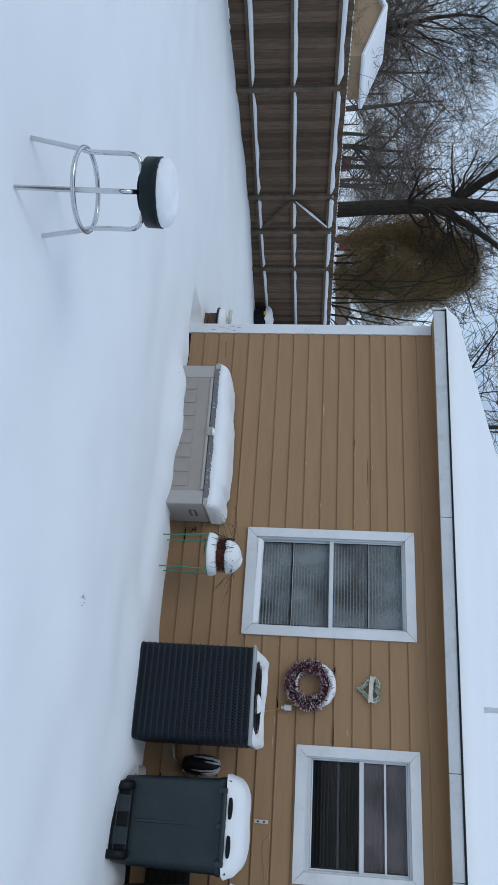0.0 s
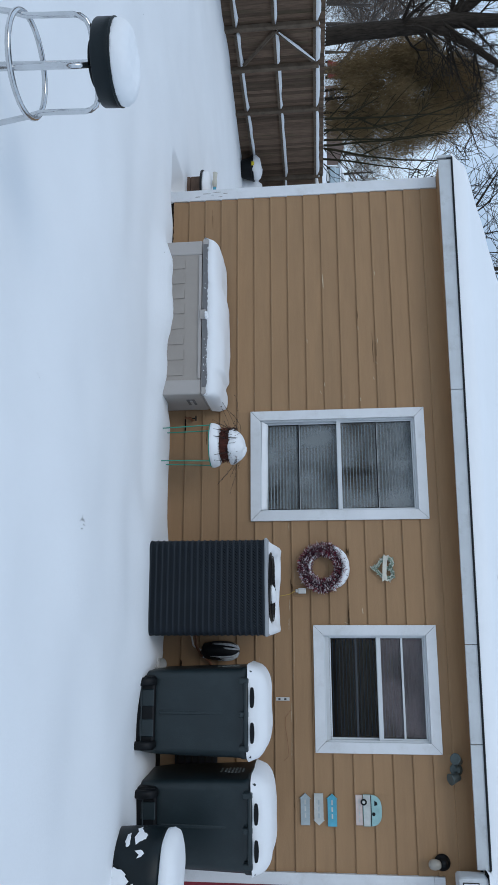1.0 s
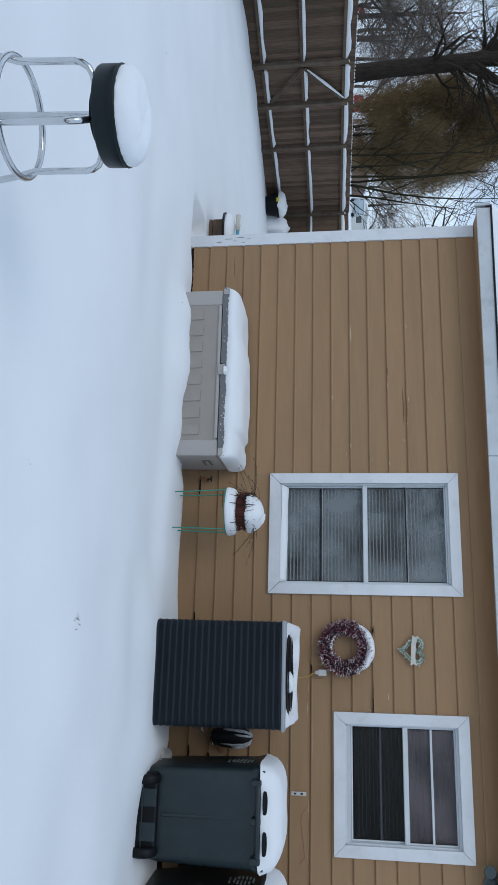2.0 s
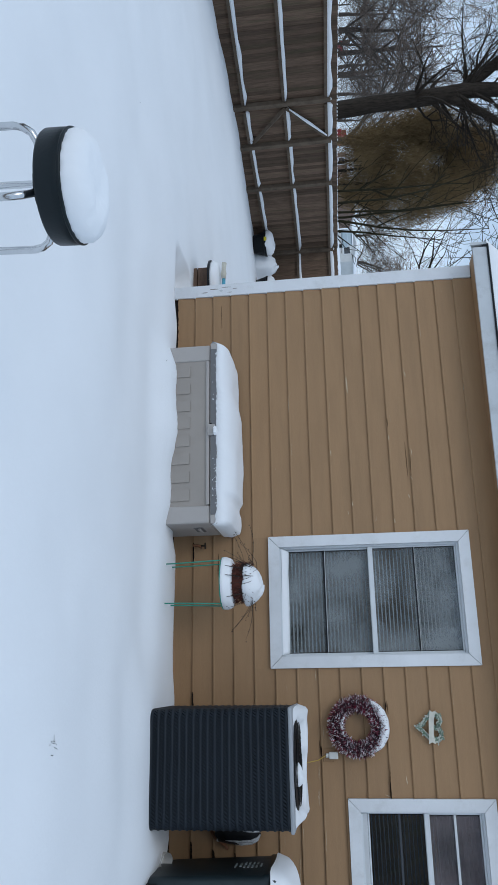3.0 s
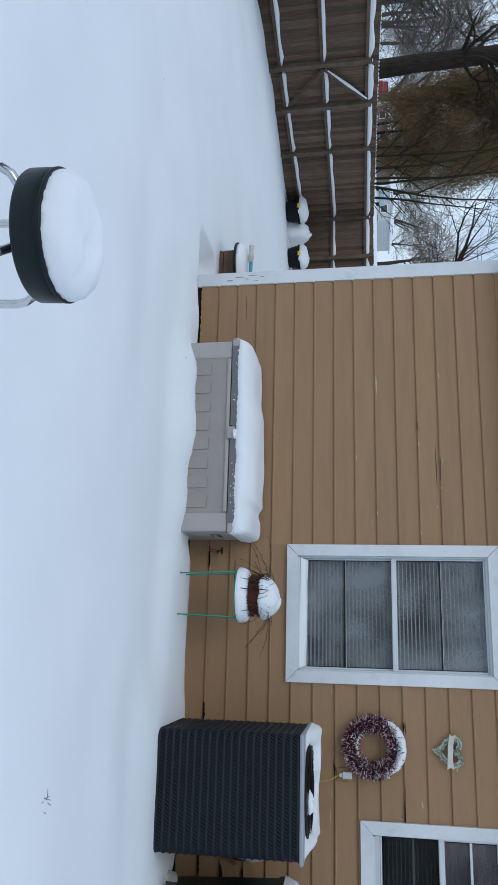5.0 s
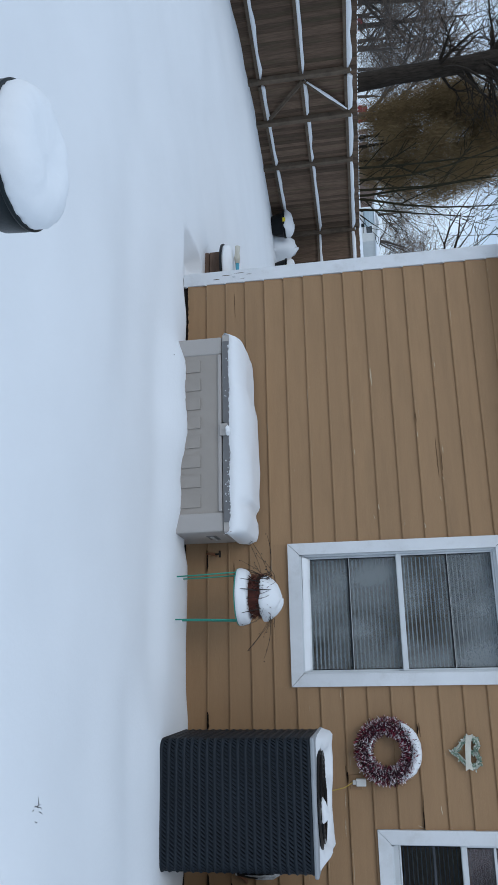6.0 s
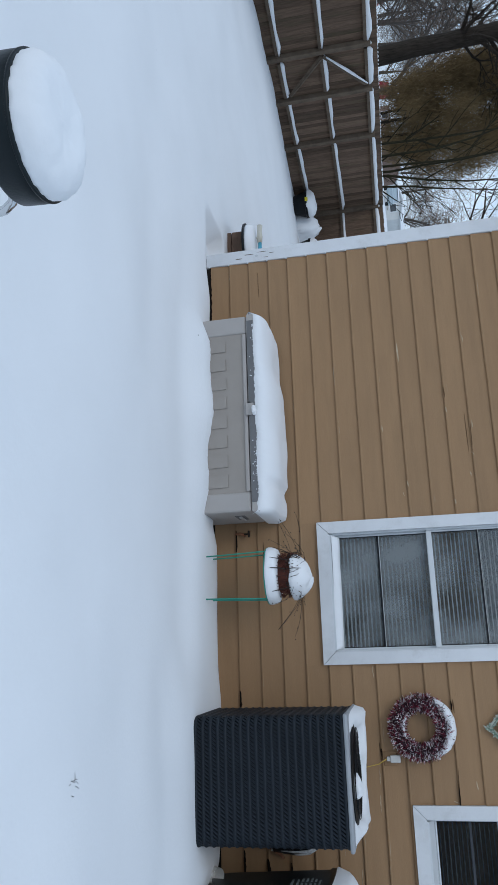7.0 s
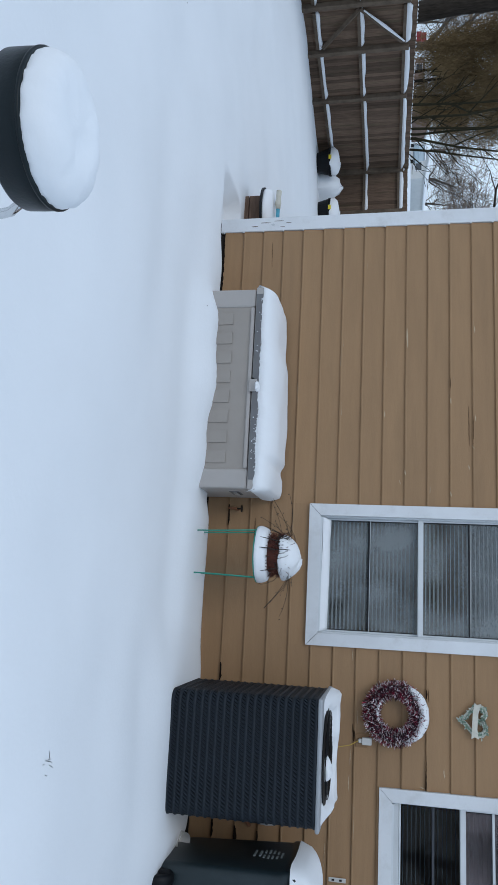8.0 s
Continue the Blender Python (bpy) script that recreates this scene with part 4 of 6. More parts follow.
# ---- air conditioner ----
def condenser(x0, x1, y0, y1, z0, z1):
    cx, cy = (x0 + x1) / 2, (y0 + y1) / 2
    w, d, h = (x1 - x0) / 2, (y1 - y0) / 2, z1 - z0
    ob = thing("air_conditioner", cx, cy, z0, "dark blue-grey outdoor air conditioning unit with snow on top", "air conditioner")
    # plain black block, its colour gives the dark between the louvres
    part("core", box_bm((-w + 0.03, -d + 0.03, 0), (w - 0.03, d - 0.03, h - 0.04), 0.05, 3), M_AC_DARK, ob)
    rows, top = 20, h - 0.03
    pitch = top / (rows + 0.45)
    def outline(inset):
        rad = 0.075 - inset
        pts = []
        for cx_, cy_, a0 in ((w - 0.075, d - 0.075, 0), (-w + 0.075, d - 0.075, 90), (-w + 0.075, -d + 0.075, 180), (w - 0.075, -d + 0.075, 270)):
            for k in range(7):
                a = radians(a0 + 15 * k)
                pts.append((cx_ + rad * math.cos(a), cy_ + rad * math.sin(a)))
        return pts
    for r in range(rows + 1):
        z = r * pitch
        prof = [(0.012, z), (0.005, z + 0.003), (0.001, z + 0.010), (0.003, z + 0.018), (0.012, z + 0.022)]
        bm = bmesh.new()
        rings = [[bm.verts.new((px, py, min(zz, top))) for px, py in outline(o)] for o, zz in prof]
        for p, q in zip(rings, rings[1:]):
            m = len(p)
            for j in range(m):
                bm.faces.new((p[j], p[(j + 1) % m], q[(j + 1) % m], q[j]))
        part("louvre_band", bm, M_AC, ob, smooth=True)
    # slanted bars between the bands, all the way round
    path = outline(0.006)
    back = outline(0.02)
    walk_pts, total = [], 0.0
    m = len(path)
    for j in range(m):
        p, q = Vector(path[j]), Vector(path[(j + 1) % m])
        walk_pts.append((total, p, q, Vector(back[j]), Vector(back[(j + 1) % m])))
        total += (q - p).length
    def around(s_):
        s_ %= total
        for st, p, q, pb, qb in reversed(walk_pts):
            if s_ >= st:
                t = (s_ - st) / max(1e-6, (q - p).length)
                return p.lerp(q, t), pb.lerp(qb, t)
    n = int(total / 0.0225)
    bm = bmesh.new()
    for r in range(rows):
        zl, zh = r * pitch + 0.015, (r + 1) * pitch + 0.009
        for i in range(n):
            u = total * i / n
            t = 0.0068
            quad, deep = [], []
            for du, zz in ((-t + 0.016, zl), (t + 0.016, zl), (t - 0.016, zh), (-t - 0.016, zh)):
                f_, b_ = around(u - du)
                quad.append(bm.verts.new((f_.x, f_.y, zz)))
                deep.append(bm.verts.new((b_.x, b_.y, zz)))
            bm.faces.new(quad)
            bm.faces.new((quad[0], deep[0], deep[3], quad[3]))
            bm.faces.new((quad[1], quad[2], deep[2], deep[1]))
    bars = part("louvre_grille", bm, M_AC, ob)
    bars["kind"] = "stuff"
    part("base_pan", box_bm((-w + 0.005, -d + 0.005, -0.03), (w - 0.005, d - 0.005, 0.012), 0.01), M_AC, ob)
    part("top_cap", box_bm((-w - 0.003, -d - 0.003, top), (w + 0.003, d + 0.003, h - 0.004), 0.012, 3), M_AC_TOP, ob, "paler grey metal rim")
    # no real hole: a black disc paints the shade down the fan shaft
    bm = bmesh.new()
    add_lathe(bm, [(0.315, h - 0.006), (0.315, h + 0.003), (0.3, h + 0.004)], 36)
    part("fan_hole_shade", bm, M_BIN_BLACK, ob)
    bm = bmesh.new()
    for k in range(9):
        a = 0.055 + k * 0.025
        add_tube(bm, [(a * math.cos(2 * math.pi * j / 28), a * math.sin(2 * math.pi * j / 28), h + 0.012) for j in range(28)], 0.0025, 4, True)
    part("fan_guard", bm, M_BIN_BLACK, ob)
    bm = bmesh.new()
    add_snow(bm, -w + 0.0, w - 0.0, -d + 0.0, d - 0.0, h - 0.012, 0.064, 0.02, 0.05, 0.4, 3.1, hole=(0.0, -0.03, 0.275))
    for v in bm.verts:
        k = smooth_step(-d, d * 0.9, v.co.y) * 0.92 + 0.06 + 0.10 * smooth_step(0.26, 0.34, abs(v.co.x)) * smooth_step(-d, -d * 0.3, v.co.y)
        v.co.z = h - 0.012 + (v.co.z - h + 0.012) * min(1.1, k)
    part("snow", bm, M_SNOW, ob, "ring of lumpy snow", True)
    bm = bmesh.new()
    add_lathe(bm, [(0.075, h + 0.004), (0.07, h + 0.025), (0.05, h + 0.036), (0.02, h + 0.04)], 24, (0.05, -0.16, 0), 0.04)
    part("snow", bm, M_SNOW, ob, smooth=True)
    return ob


condenser(3.557, 4.282, -0.945, -0.245, 0.0, 0.968)


# ---- wheeled refuse bins ----
def refuse_bin(x, y, z, turn, label):
    ob = thing("refuse_bin", x, y, z, label, "refuse bin", group="wheeled refuse bins", turn=turn)
    # tapered tub with rounded corners; its back, with the wheels, is at -y
    bm = bmesh.new()
    def ring(wx, y0, y1, zz, rad):
        pts = []
        for cx, cy, a0 in ((wx - rad, y1 - rad, 0), (-wx + rad, y1 - rad, 90), (-wx + rad, y0 + rad, 180), (wx - rad, y0 + rad, 270)):
            for k in range(5):
                a = radians(a0 + 22.5 * k)
                pts.append(bm.verts.new((cx + rad * math.cos(a), cy + rad * math.sin(a), zz)))
        return pts
    rings = [ring(0.268, 0.05, 0.52, 0.0, 0.05), ring(0.286, 0.03, 0.54, 0.06, 0.06), ring(0.296, -0.0, 0.56, 0.175, 0.06),
             ring(0.312, -0.015, 0.62, 0.80, 0.06), ring(0.32, -0.02, 0.63, 0.81, 0.06), ring(0.322, -0.02, 0.63, 0.86, 0.06)]
    for a, b in zip(rings, rings[1:]):
        for j in range(20):
            bm.faces.new((a[j], a[(j + 1) % 20], b[(j + 1) % 20], b[j]))
    bm.faces.new(rings[0][::-1])
    bm.faces.new(rings[-1])
    part("tub", bm, M_BIN, ob, smooth=True)
    part("rib", box_bm((-0.012, -0.012, 0.2), (0.012, 0.03, 0.8), 0.005), M_BIN, ob)
    # wheel well and axle
    part("wheel_well", box_bm((-0.26, -0.03, 0.005), (0.26, 0.07, 0.172), 0.02, 2), M_BIN_BLACK, ob)
    for a, b in ((-0.165, -0.045), (0.045, 0.165)):
        part("panel", box_bm((a, -0.04, 0.06), (b, -0.028, 0.165), 0.006), M_BIN, ob)
    bm = bmesh.new()
    add_tube(bm, [(-0.2, -0.045, 0.075), (0.2, -0.045, 0.075)], 0.004, 8)
    part("axle", bm, M_BIN, ob)
    for sx_ in (-1, 1):
        wh = new("wheel")
        wh.parent = ob
        bm = bmesh.new()
        prof = [(0.055, -0.026), (0.084, -0.03), (0.096, -0.018), (0.096, 0.018), (0.084, 0.03), (0.055, 0.026)]
        add_lathe(bm, prof, 28)
        o = part("tyre", bm, M_BIN_BLACK, wh, smooth=True)
        o.matrix_local = Matrix.Translation((sx_ * 0.222, -0.004, 0.085)) @ pose(0, 0, 0, 0, 90, 0)
        bm = bmesh.new()
        add_lathe(bm, [(0.056, -0.018), (0.05, -0.02), (0.02, -0.028), (0.02, 0.028), (0.05, 0.02), (0.056, 0.018)], 20)
        o = part("rim", bm, M_BIN, wh, smooth=True)
        o.matrix_local = Matrix.Translation((sx_ * 0.222, -0.004, 0.085)) @ pose(0, 0, 0, 0, 90, 0)
    # lid, hinges and grip
    bm = bmesh.new()
    add_snow(bm, -0.30, 0.30, -0.03, 0.62, 0.862, 0.055, 0.05, 0.05, 0.02, 1, lo=0.02)
    part("lid", bm, M_BIN, ob, "hinged plastic lid", True)
    bm = bmesh.new()
    add_tube(bm, [(-0.23, -0.05, 0.845), (-0.22, -0.085, 0.85), (-0.2, -0.098, 0.852), (0.2, -0.098, 0.852), (0.22, -0.085, 0.85), (0.23, -0.05, 0.845)], 0.017, 10)
    part("grip_bar", bm, M_BIN, ob, smooth=True)
    for u in (-0.23, 0.0, 0.23):
        part("hinge", box_bm((u - 0.02, -0.1, 0.8), (u + 0.02, -0.01, 0.868), 0.006), M_BIN, ob)
    # solid black ovals paint the shade inside the two hand holes
    for u in (-0.12, 0.12):
        bm = bmesh.new()
        pts = []
        for k in range(16):
            a = 2 * math.pi * k / 16
            pts.append((u + 0.07 * max(-1, min(1, 1.25 * math.cos(a))), 0.893 + (0.021 if math.sin(a) > 0 else 0.012) * math.sin(a)))
        add_prism(bm, pts, 1, -0.1145, -0.1)
        part("grip_hole_shade", bm, M_BIN_BLACK, ob)
    bm = bmesh.new()
    rings = []
    for i in range(15):
        q = (i + 0.2) / 14.2
        ring_ = []
        for k in range(48):
            a = 2 * math.pi * k / 48
            ca, sa = math.cos(a), math.sin(a)
            e = (abs(ca) ** 6 + abs(sa) ** 6) ** (-1 / 6)
            px, py = 0.345 * q * e * ca, 0.285 + 0.355 * q * e * sa
            hh = 0.138 * (1 - q ** 4.2) ** 0.55 * (1 + 0.1 * noise.noise(Vector((px * 5 + x, py * 5, 3)))) - 0.012 * (1 + noise.noise(Vector((ca * 3 + x, sa * 3, 8)))) * q ** 6
            ring_.append(bm.verts.new((px, py, 0.866 + hh)))
        rings.append(ring_)
    bm.faces.new(rings[0])
    for p, q in zip(rings, rings[1:]):
        for k in range(48):
            bm.faces.new((p[k], q[k], q[(k + 1) % 48], p[(k + 1) % 48]))
    part("snow", bm, M_SNOW, ob, "rounded snow cap over the lid", True)
    # printed mark on the side: an oval of bars
    mk = new("printed_mark")
    mk.parent = ob
    for k in range(6):
        dz = (k - 2.5) * 0.026
        wy = 0.075 * math.sqrt(max(0.1, 1 - (dz / 0.08) ** 2))
        part("bar", box_bm((-0.3135, 0.3 - wy, 0.70 + dz - 0.0055), (-0.29, 0.3 + (wy if k in (0, 5) else -0.02), 0.70 + dz + 0.0055)), M_PALE, mk)
        if k not in (0, 5):
            part("bar", box_bm((-0.3135, 0.32, 0.70 + dz - 0.0055), (-0.29, 0.3 + wy, 0.70 + dz + 0.0055)), M_PALE, mk)
    part("bar", box_bm((-0.3105, 0.25, 0.595), (-0.285, 0.35, 0.607)), M_PALE, mk)
    return ob


refuse_bin(4.825, -0.93, -0.045, 0, "dark grey wheeled refuse bin, snow heaped on its lid")
refuse_bin(5.595, -0.90, -0.02, 3, "dark grey wheeled refuse bin beside the door, snow-capped")


# ---- storage box ----
def storage_box(x0, x1, y0, y1):
    ob = thing("storage_box", (x0 + x1) / 2, y0, -0.06, "taupe resin storage box with snow on its lid", "storage box")
    w, d = (x1 - x0) / 2, y1 - y0
    part("body", box_bm((-w + 0.02, 0.012, 0.0), (w - 0.02, d, 0.425), 0.012, 2), M_BOX, ob)
    for s in (-1, 1):
        a, b = sorted((s * (w - 0.135), s * w))
        part("corner_panel", box_bm((a, 0.0, 0.0), (b, d + 0.004, 0.428), 0.014, 2), M_BOX_LIGHT, ob)
    part("lid_ledge", box_bm((-w + 0.14, -0.006, 0.396), (w - 0.14, 0.03, 0.424), 0.008, 2), M_BOX_LIGHT, ob)
    for k in range(8):
        u = -w + 0.22 + k * (2 * w - 0.44) / 7
        bm = bmesh.new()
        add_prism(bm, [(u - 0.046, 0.1), (u + 0.046, 0.1), (u + 0.043, 0.268), (u - 0.043, 0.268)], 1, 0.003, 0.02)
        part("raised_panel", bm, M_BOX, ob)
    # lid: dark front strip, domed top
    bm = bmesh.new()
    add_prism(bm, [(-0.012, 0.432), (-0.014, 0.485), (0.05, 0.52), (d * 0.55, 0.54), (d, 0.54), (d, 0.432)], 0, -w - 0.008, w + 0.008)
    bmesh.ops.bevel(bm, geom=bm.edges[:], offset=0.006, segments=1, affect="EDGES")
    part("lid", bm, M_BOX_LIGHT, ob, "pale lid")
    part("lid_strip", box_bm((-w + 0.045, -0.0175, 0.436), (w - 0.06, -0.01, 0.482), 0.002), M_BOX_LID, ob, "dark grey front strip")
    part("latch", box_bm((-0.045, -0.03, 0.412), (0.045, -0.01, 0.47), 0.008, 2), M_BOX_LIGHT, ob)
    part("keyhole", box_bm((-0.052, -0.031, 0.43), (-0.046, -0.012, 0.447), 0.001), M_DARK, ob)
    rng = random.Random(14)
    bm = bmesh.new()
    add_lathe(bm, [(0.03, 0.0), (0.036, 0.008), (0.03, 0.02), (0.012, 0.028)], 14, (0.012, -0.03, 0.462), 0.25)
    for k in range(64):
        u = rng.uniform(-w + 0.06, w - 0.07) if k < 40 else rng.gauss(0.38, 0.06)
        z_ = 0.483 - 0.034 * rng.random() ** (4 if k < 40 else 1.3)
        r_ = rng.uniform(0.0022, 0.006)
        add_lathe(bm, [(r_ * 0.6, -r_ * 0.6), (r_, 0.0), (r_ * 0.6, r_ * 0.7)], 6, (u, -0.018, z_))
    part("snow_crumbs", bm, M_SNOW, ob)["kind"] = "stuff"
    hd = new("end_handle")
    hd.parent = ob
    part("recess", box_bm((w - 0.004, 0.16, 0.27), (w + 0.003, 0.33, 0.345), 0.003), M_BOX_LID, hd)
    part("grip", box_bm((w + 0.002, 0.17, 0.3), (w + 0.016, 0.32, 0.326), 0.006), M_BOX_LIGHT, hd)
    # snow follows the lid, higher towards the middle
    bm = bmesh.new()
    nx, ny = 70, 18
    g = []
    for i in range(nx + 1):
        row = []
        for j in range(ny + 1):
            u, v = i / nx, j / ny
            px = -w - 0.02 + (2 * w + 0.04) * u
            py = -0.02 + (d + 0.02) * v
            e = min(1, px + w + 0.02 if u < 0.5 else w + 0.02 - px) / 0.1
            k = math.sqrt(max(0, 1 - (1 - min(1, max(0, e))) ** 2))
            f = math.sqrt(max(0, 1 - (1 - min(1, v / 0.45)) ** 2))
            base = 0.482 + 0.012 * noise.noise(Vector((px * 8, 0, 4))) + 0.011 * noise.noise(Vector((px * 45, 0, 9)))
            rise = (0.1 + 0.032 * smooth_step(-0.38, -0.2, px) * smooth_step(0.53, 0.47, px) + 0.012 * smooth_step(0.55, 0.6, px)) * f * (0.62 + 0.38 * k)
            rise += 0.012 * noise.noise(Vector((px * 5, py * 5, 2))) * f
            row.append(bm.verts.new((px, py, (base * (1 - f) + 0.48 * f + rise) - 0.03 * (1 - min(1, max(0, e * 6))))))
        g.append(row)
    for i in range(nx):
        for j in range(ny):
            bm.faces.new((g[i][j], g[i + 1][j], g[i + 1][j + 1], g[i][j + 1]))
    low = []
    for i in range(nx + 1):
        v = g[i][0]
        low.append(bm.verts.new((v.co.x, 0.04, v.co.z - 0.03)))
    for i in range(nx):
        bm.faces.new((g[i][0], low[i], low[i + 1], g[i + 1][0]))
    for i in (0, nx):
        side = [bm.verts.new((g[i][j].co.x * 0.99, g[i][j].co.y, 0.45)) for j in range(ny + 1)]
        for j in range(ny):
            bm.faces.new((g[i][j], g[i][j + 1], side[j + 1], side[j]) if i == 0 else (g[i][j + 1], g[i][j], side[j], side[j + 1]))
    part("snow", bm, M_SNOW, ob, "thick snow slab on the lid", True)
    return ob


storage_box(0.83, 2.275, -0.56, -0.05)



# ---- things on and along the wall ----
M_TINSEL_RED = material("red_tinsel", (0.26, 0.02, 0.05), 0.3, 0.4, vary=0.4, scale=30, island=True)
M_TINSEL_PINK = material("silver_tinsel", (0.88, 0.74, 0.78), 0.3, 0.1, vary=0.3, scale=30, island=True)
M_TINSEL_DARK = material("dark_tinsel", (0.035, 0.008, 0.016), 0.35, 0.3, vary=0.4, scale=30, island=True)
M_WICKER = material("whitewashed_wicker", (0.5, 0.52, 0.45), 0.8, vary=0.3, scale=25, bump=0.5, bump_scale=80)
M_SAGE = material("sage_green", (0.2, 0.29, 0.22), 0.8, vary=0.35, scale=20)
M_CREAM = material("cream_ribbon", (0.6, 0.58, 0.5), 0.7, vary=0.12, scale=12)
M_PLASTIC = material("white_plastic", (0.62, 0.62, 0.6), 0.4, vary=0.06, scale=8)
M_CORD = material("yellow_cord", (0.5, 0.33, 0.06), 0.5)
M_BLUEGREY = material("blue_grey_paint", (0.36, 0.42, 0.44), 0.7, vary=0.15, scale=14)
M_GREYWHITE = material("grey_white_paint", (0.5, 0.52, 0.5), 0.7, vary=0.15, scale=14)
M_TURQUOISE = material("turquoise_paint", (0.08, 0.36, 0.48), 0.6, vary=0.22, scale=14)
M_TEAL = material("pale_teal_paint", (0.3, 0.5, 0.5), 0.6, vary=0.15, scale=14)
M_PINKWHITE = material("pinkish_board", (0.6, 0.5, 0.47), 0.7, vary=0.1, scale=16)
M_RED_DOOR = material("red_door_paint", (0.2, 0.006, 0.018), 0.4, vary=0.15, scale=3, bump=0.04)
M_BRASS = material("dull_nickel", (0.5, 0.46, 0.38), 0.35, 0.9, vary=0.15)
M_GREEN_WIRE = material("green_wire", (0.02, 0.27, 0.2), 0.45)
M_DEAD = material("dead_stems", (0.085, 0.022, 0.013), 0.9, vary=0.5, scale=25)
M_TWIGDARK = material("dark_twig", (0.025, 0.018, 0.014), 0.9)
M_TABLEWOOD = material("table_wood", (0.13, 0.08, 0.055), 0.8, vary=0.35, scale=6, stretch=(1, 1, 5), bump=0.3)
M_FROST = material("frosted_bulb", (0.33, 0.31, 0.27), 0.3, vary=0.05)
M_LAMP = material("grey_lamp_metal", (0.09, 0.115, 0.115), 0.45, 0.4, vary=0.15)
M_YELLOW = material("yellow_sticker", (0.75, 0.62, 0.04), 0.5)
M_COPPER = material("pipe_cover", (0.2, 0.08, 0.035), 0.6, vary=0.3, scale=12)
M_STRIPE = material("grey_cover", (0.42, 0.44, 0.46), 0.8, vary=0.35, scale=10, stretch=(1, 1, 4))


def wreath(x, z):
    ob = thing("wreath", x, -0.02, z, "round red and silver tinsel wreath with snow on top", "wreath")
    rng = random.Random(4)
    bm = bmesh.new()
    R, r = 0.158, 0.052
    add_tube(bm, [(R * math.cos(2 * math.pi * k / 40), -0.045, R * math.sin(2 * math.pi * k / 40)) for k in range(40)], 0.03, 8, True)
    part("ring", bm, M_TINSEL_DARK, ob)
    for name, mat, count in (("tinsel", M_TINSEL_RED, 2600), ("tinsel", M_TINSEL_PINK, 2300), ("tinsel", M_TINSEL_DARK, 2200)):
        bm = bmesh.new()
        for k in range(count):
            a, b = rng.uniform(0, 2 * math.pi), rng.uniform(0, 2 * math.pi)
            rr = r * rng.uniform(0.62, 1.02)
            c = Vector(((R + rr * math.cos(b)) * math.cos(a), -0.045 + rr * math.sin(b) * 0.9, (R + rr * math.cos(b)) * math.sin(a)))
            d = Vector((math.cos(b) * math.cos(a), math.sin(b), math.cos(b) * math.sin(a))) + Vector((rng.gauss(0, 0.5), rng.gauss(0, 0.5), rng.gauss(0, 0.5)))
            d.normalize()
            w = d.cross(Vector((rng.gauss(0, 1), rng.gauss(0, 1), rng.gauss(0, 1)))).normalized() * rng.uniform(0.0014, 0.0036)
            ln = rng.uniform(0.010, 0.028)
            vs = [bm.verts.new(q) for q in (c - w, c + w, c + d * ln + w * 0.6, c + d * ln - w * 0.6)]
            bm.faces.new(vs)
        o = part(name, bm, mat, ob)
        o["kind"] = "stuff"
    # snow lies along the upper rim and inside the lower one
    bm = bmesh.new()
    pts, rad = [], []
    for k in range(17):
        a = radians(28 + 132 * k / 16 - 8)
        pts.append(((R + 0.035) * math.cos(a), -0.05, (R + 0.035) * math.sin(a)))
        rad.append(0.036 * math.sin(math.pi * (k + 0.6) / 17.2) ** 0.5 * (0.85 + 0.3 * rng.random()))
    add_tube(bm, pts, rad, 10)
    part("snow", bm, M_SNOW, ob, smooth=True)
    bm = bmesh.new()
    pts, rad = [], []
    for k in range(11):
        a = radians(215 + 90 * k / 10)
        pts.append(((R - 0.04) * math.cos(a), -0.06, (R - 0.04) * math.sin(a)))
        rad.append(0.013 * math.sin(math.pi * (k + 0.6) / 11.2) ** 0.6 * (0.7 + 0.5 * rng.random()))
    add_tube(bm, pts, rad, 8)
    part("snow", bm, M_SNOW, ob, smooth=True)


wreath(3.724, 1.376)


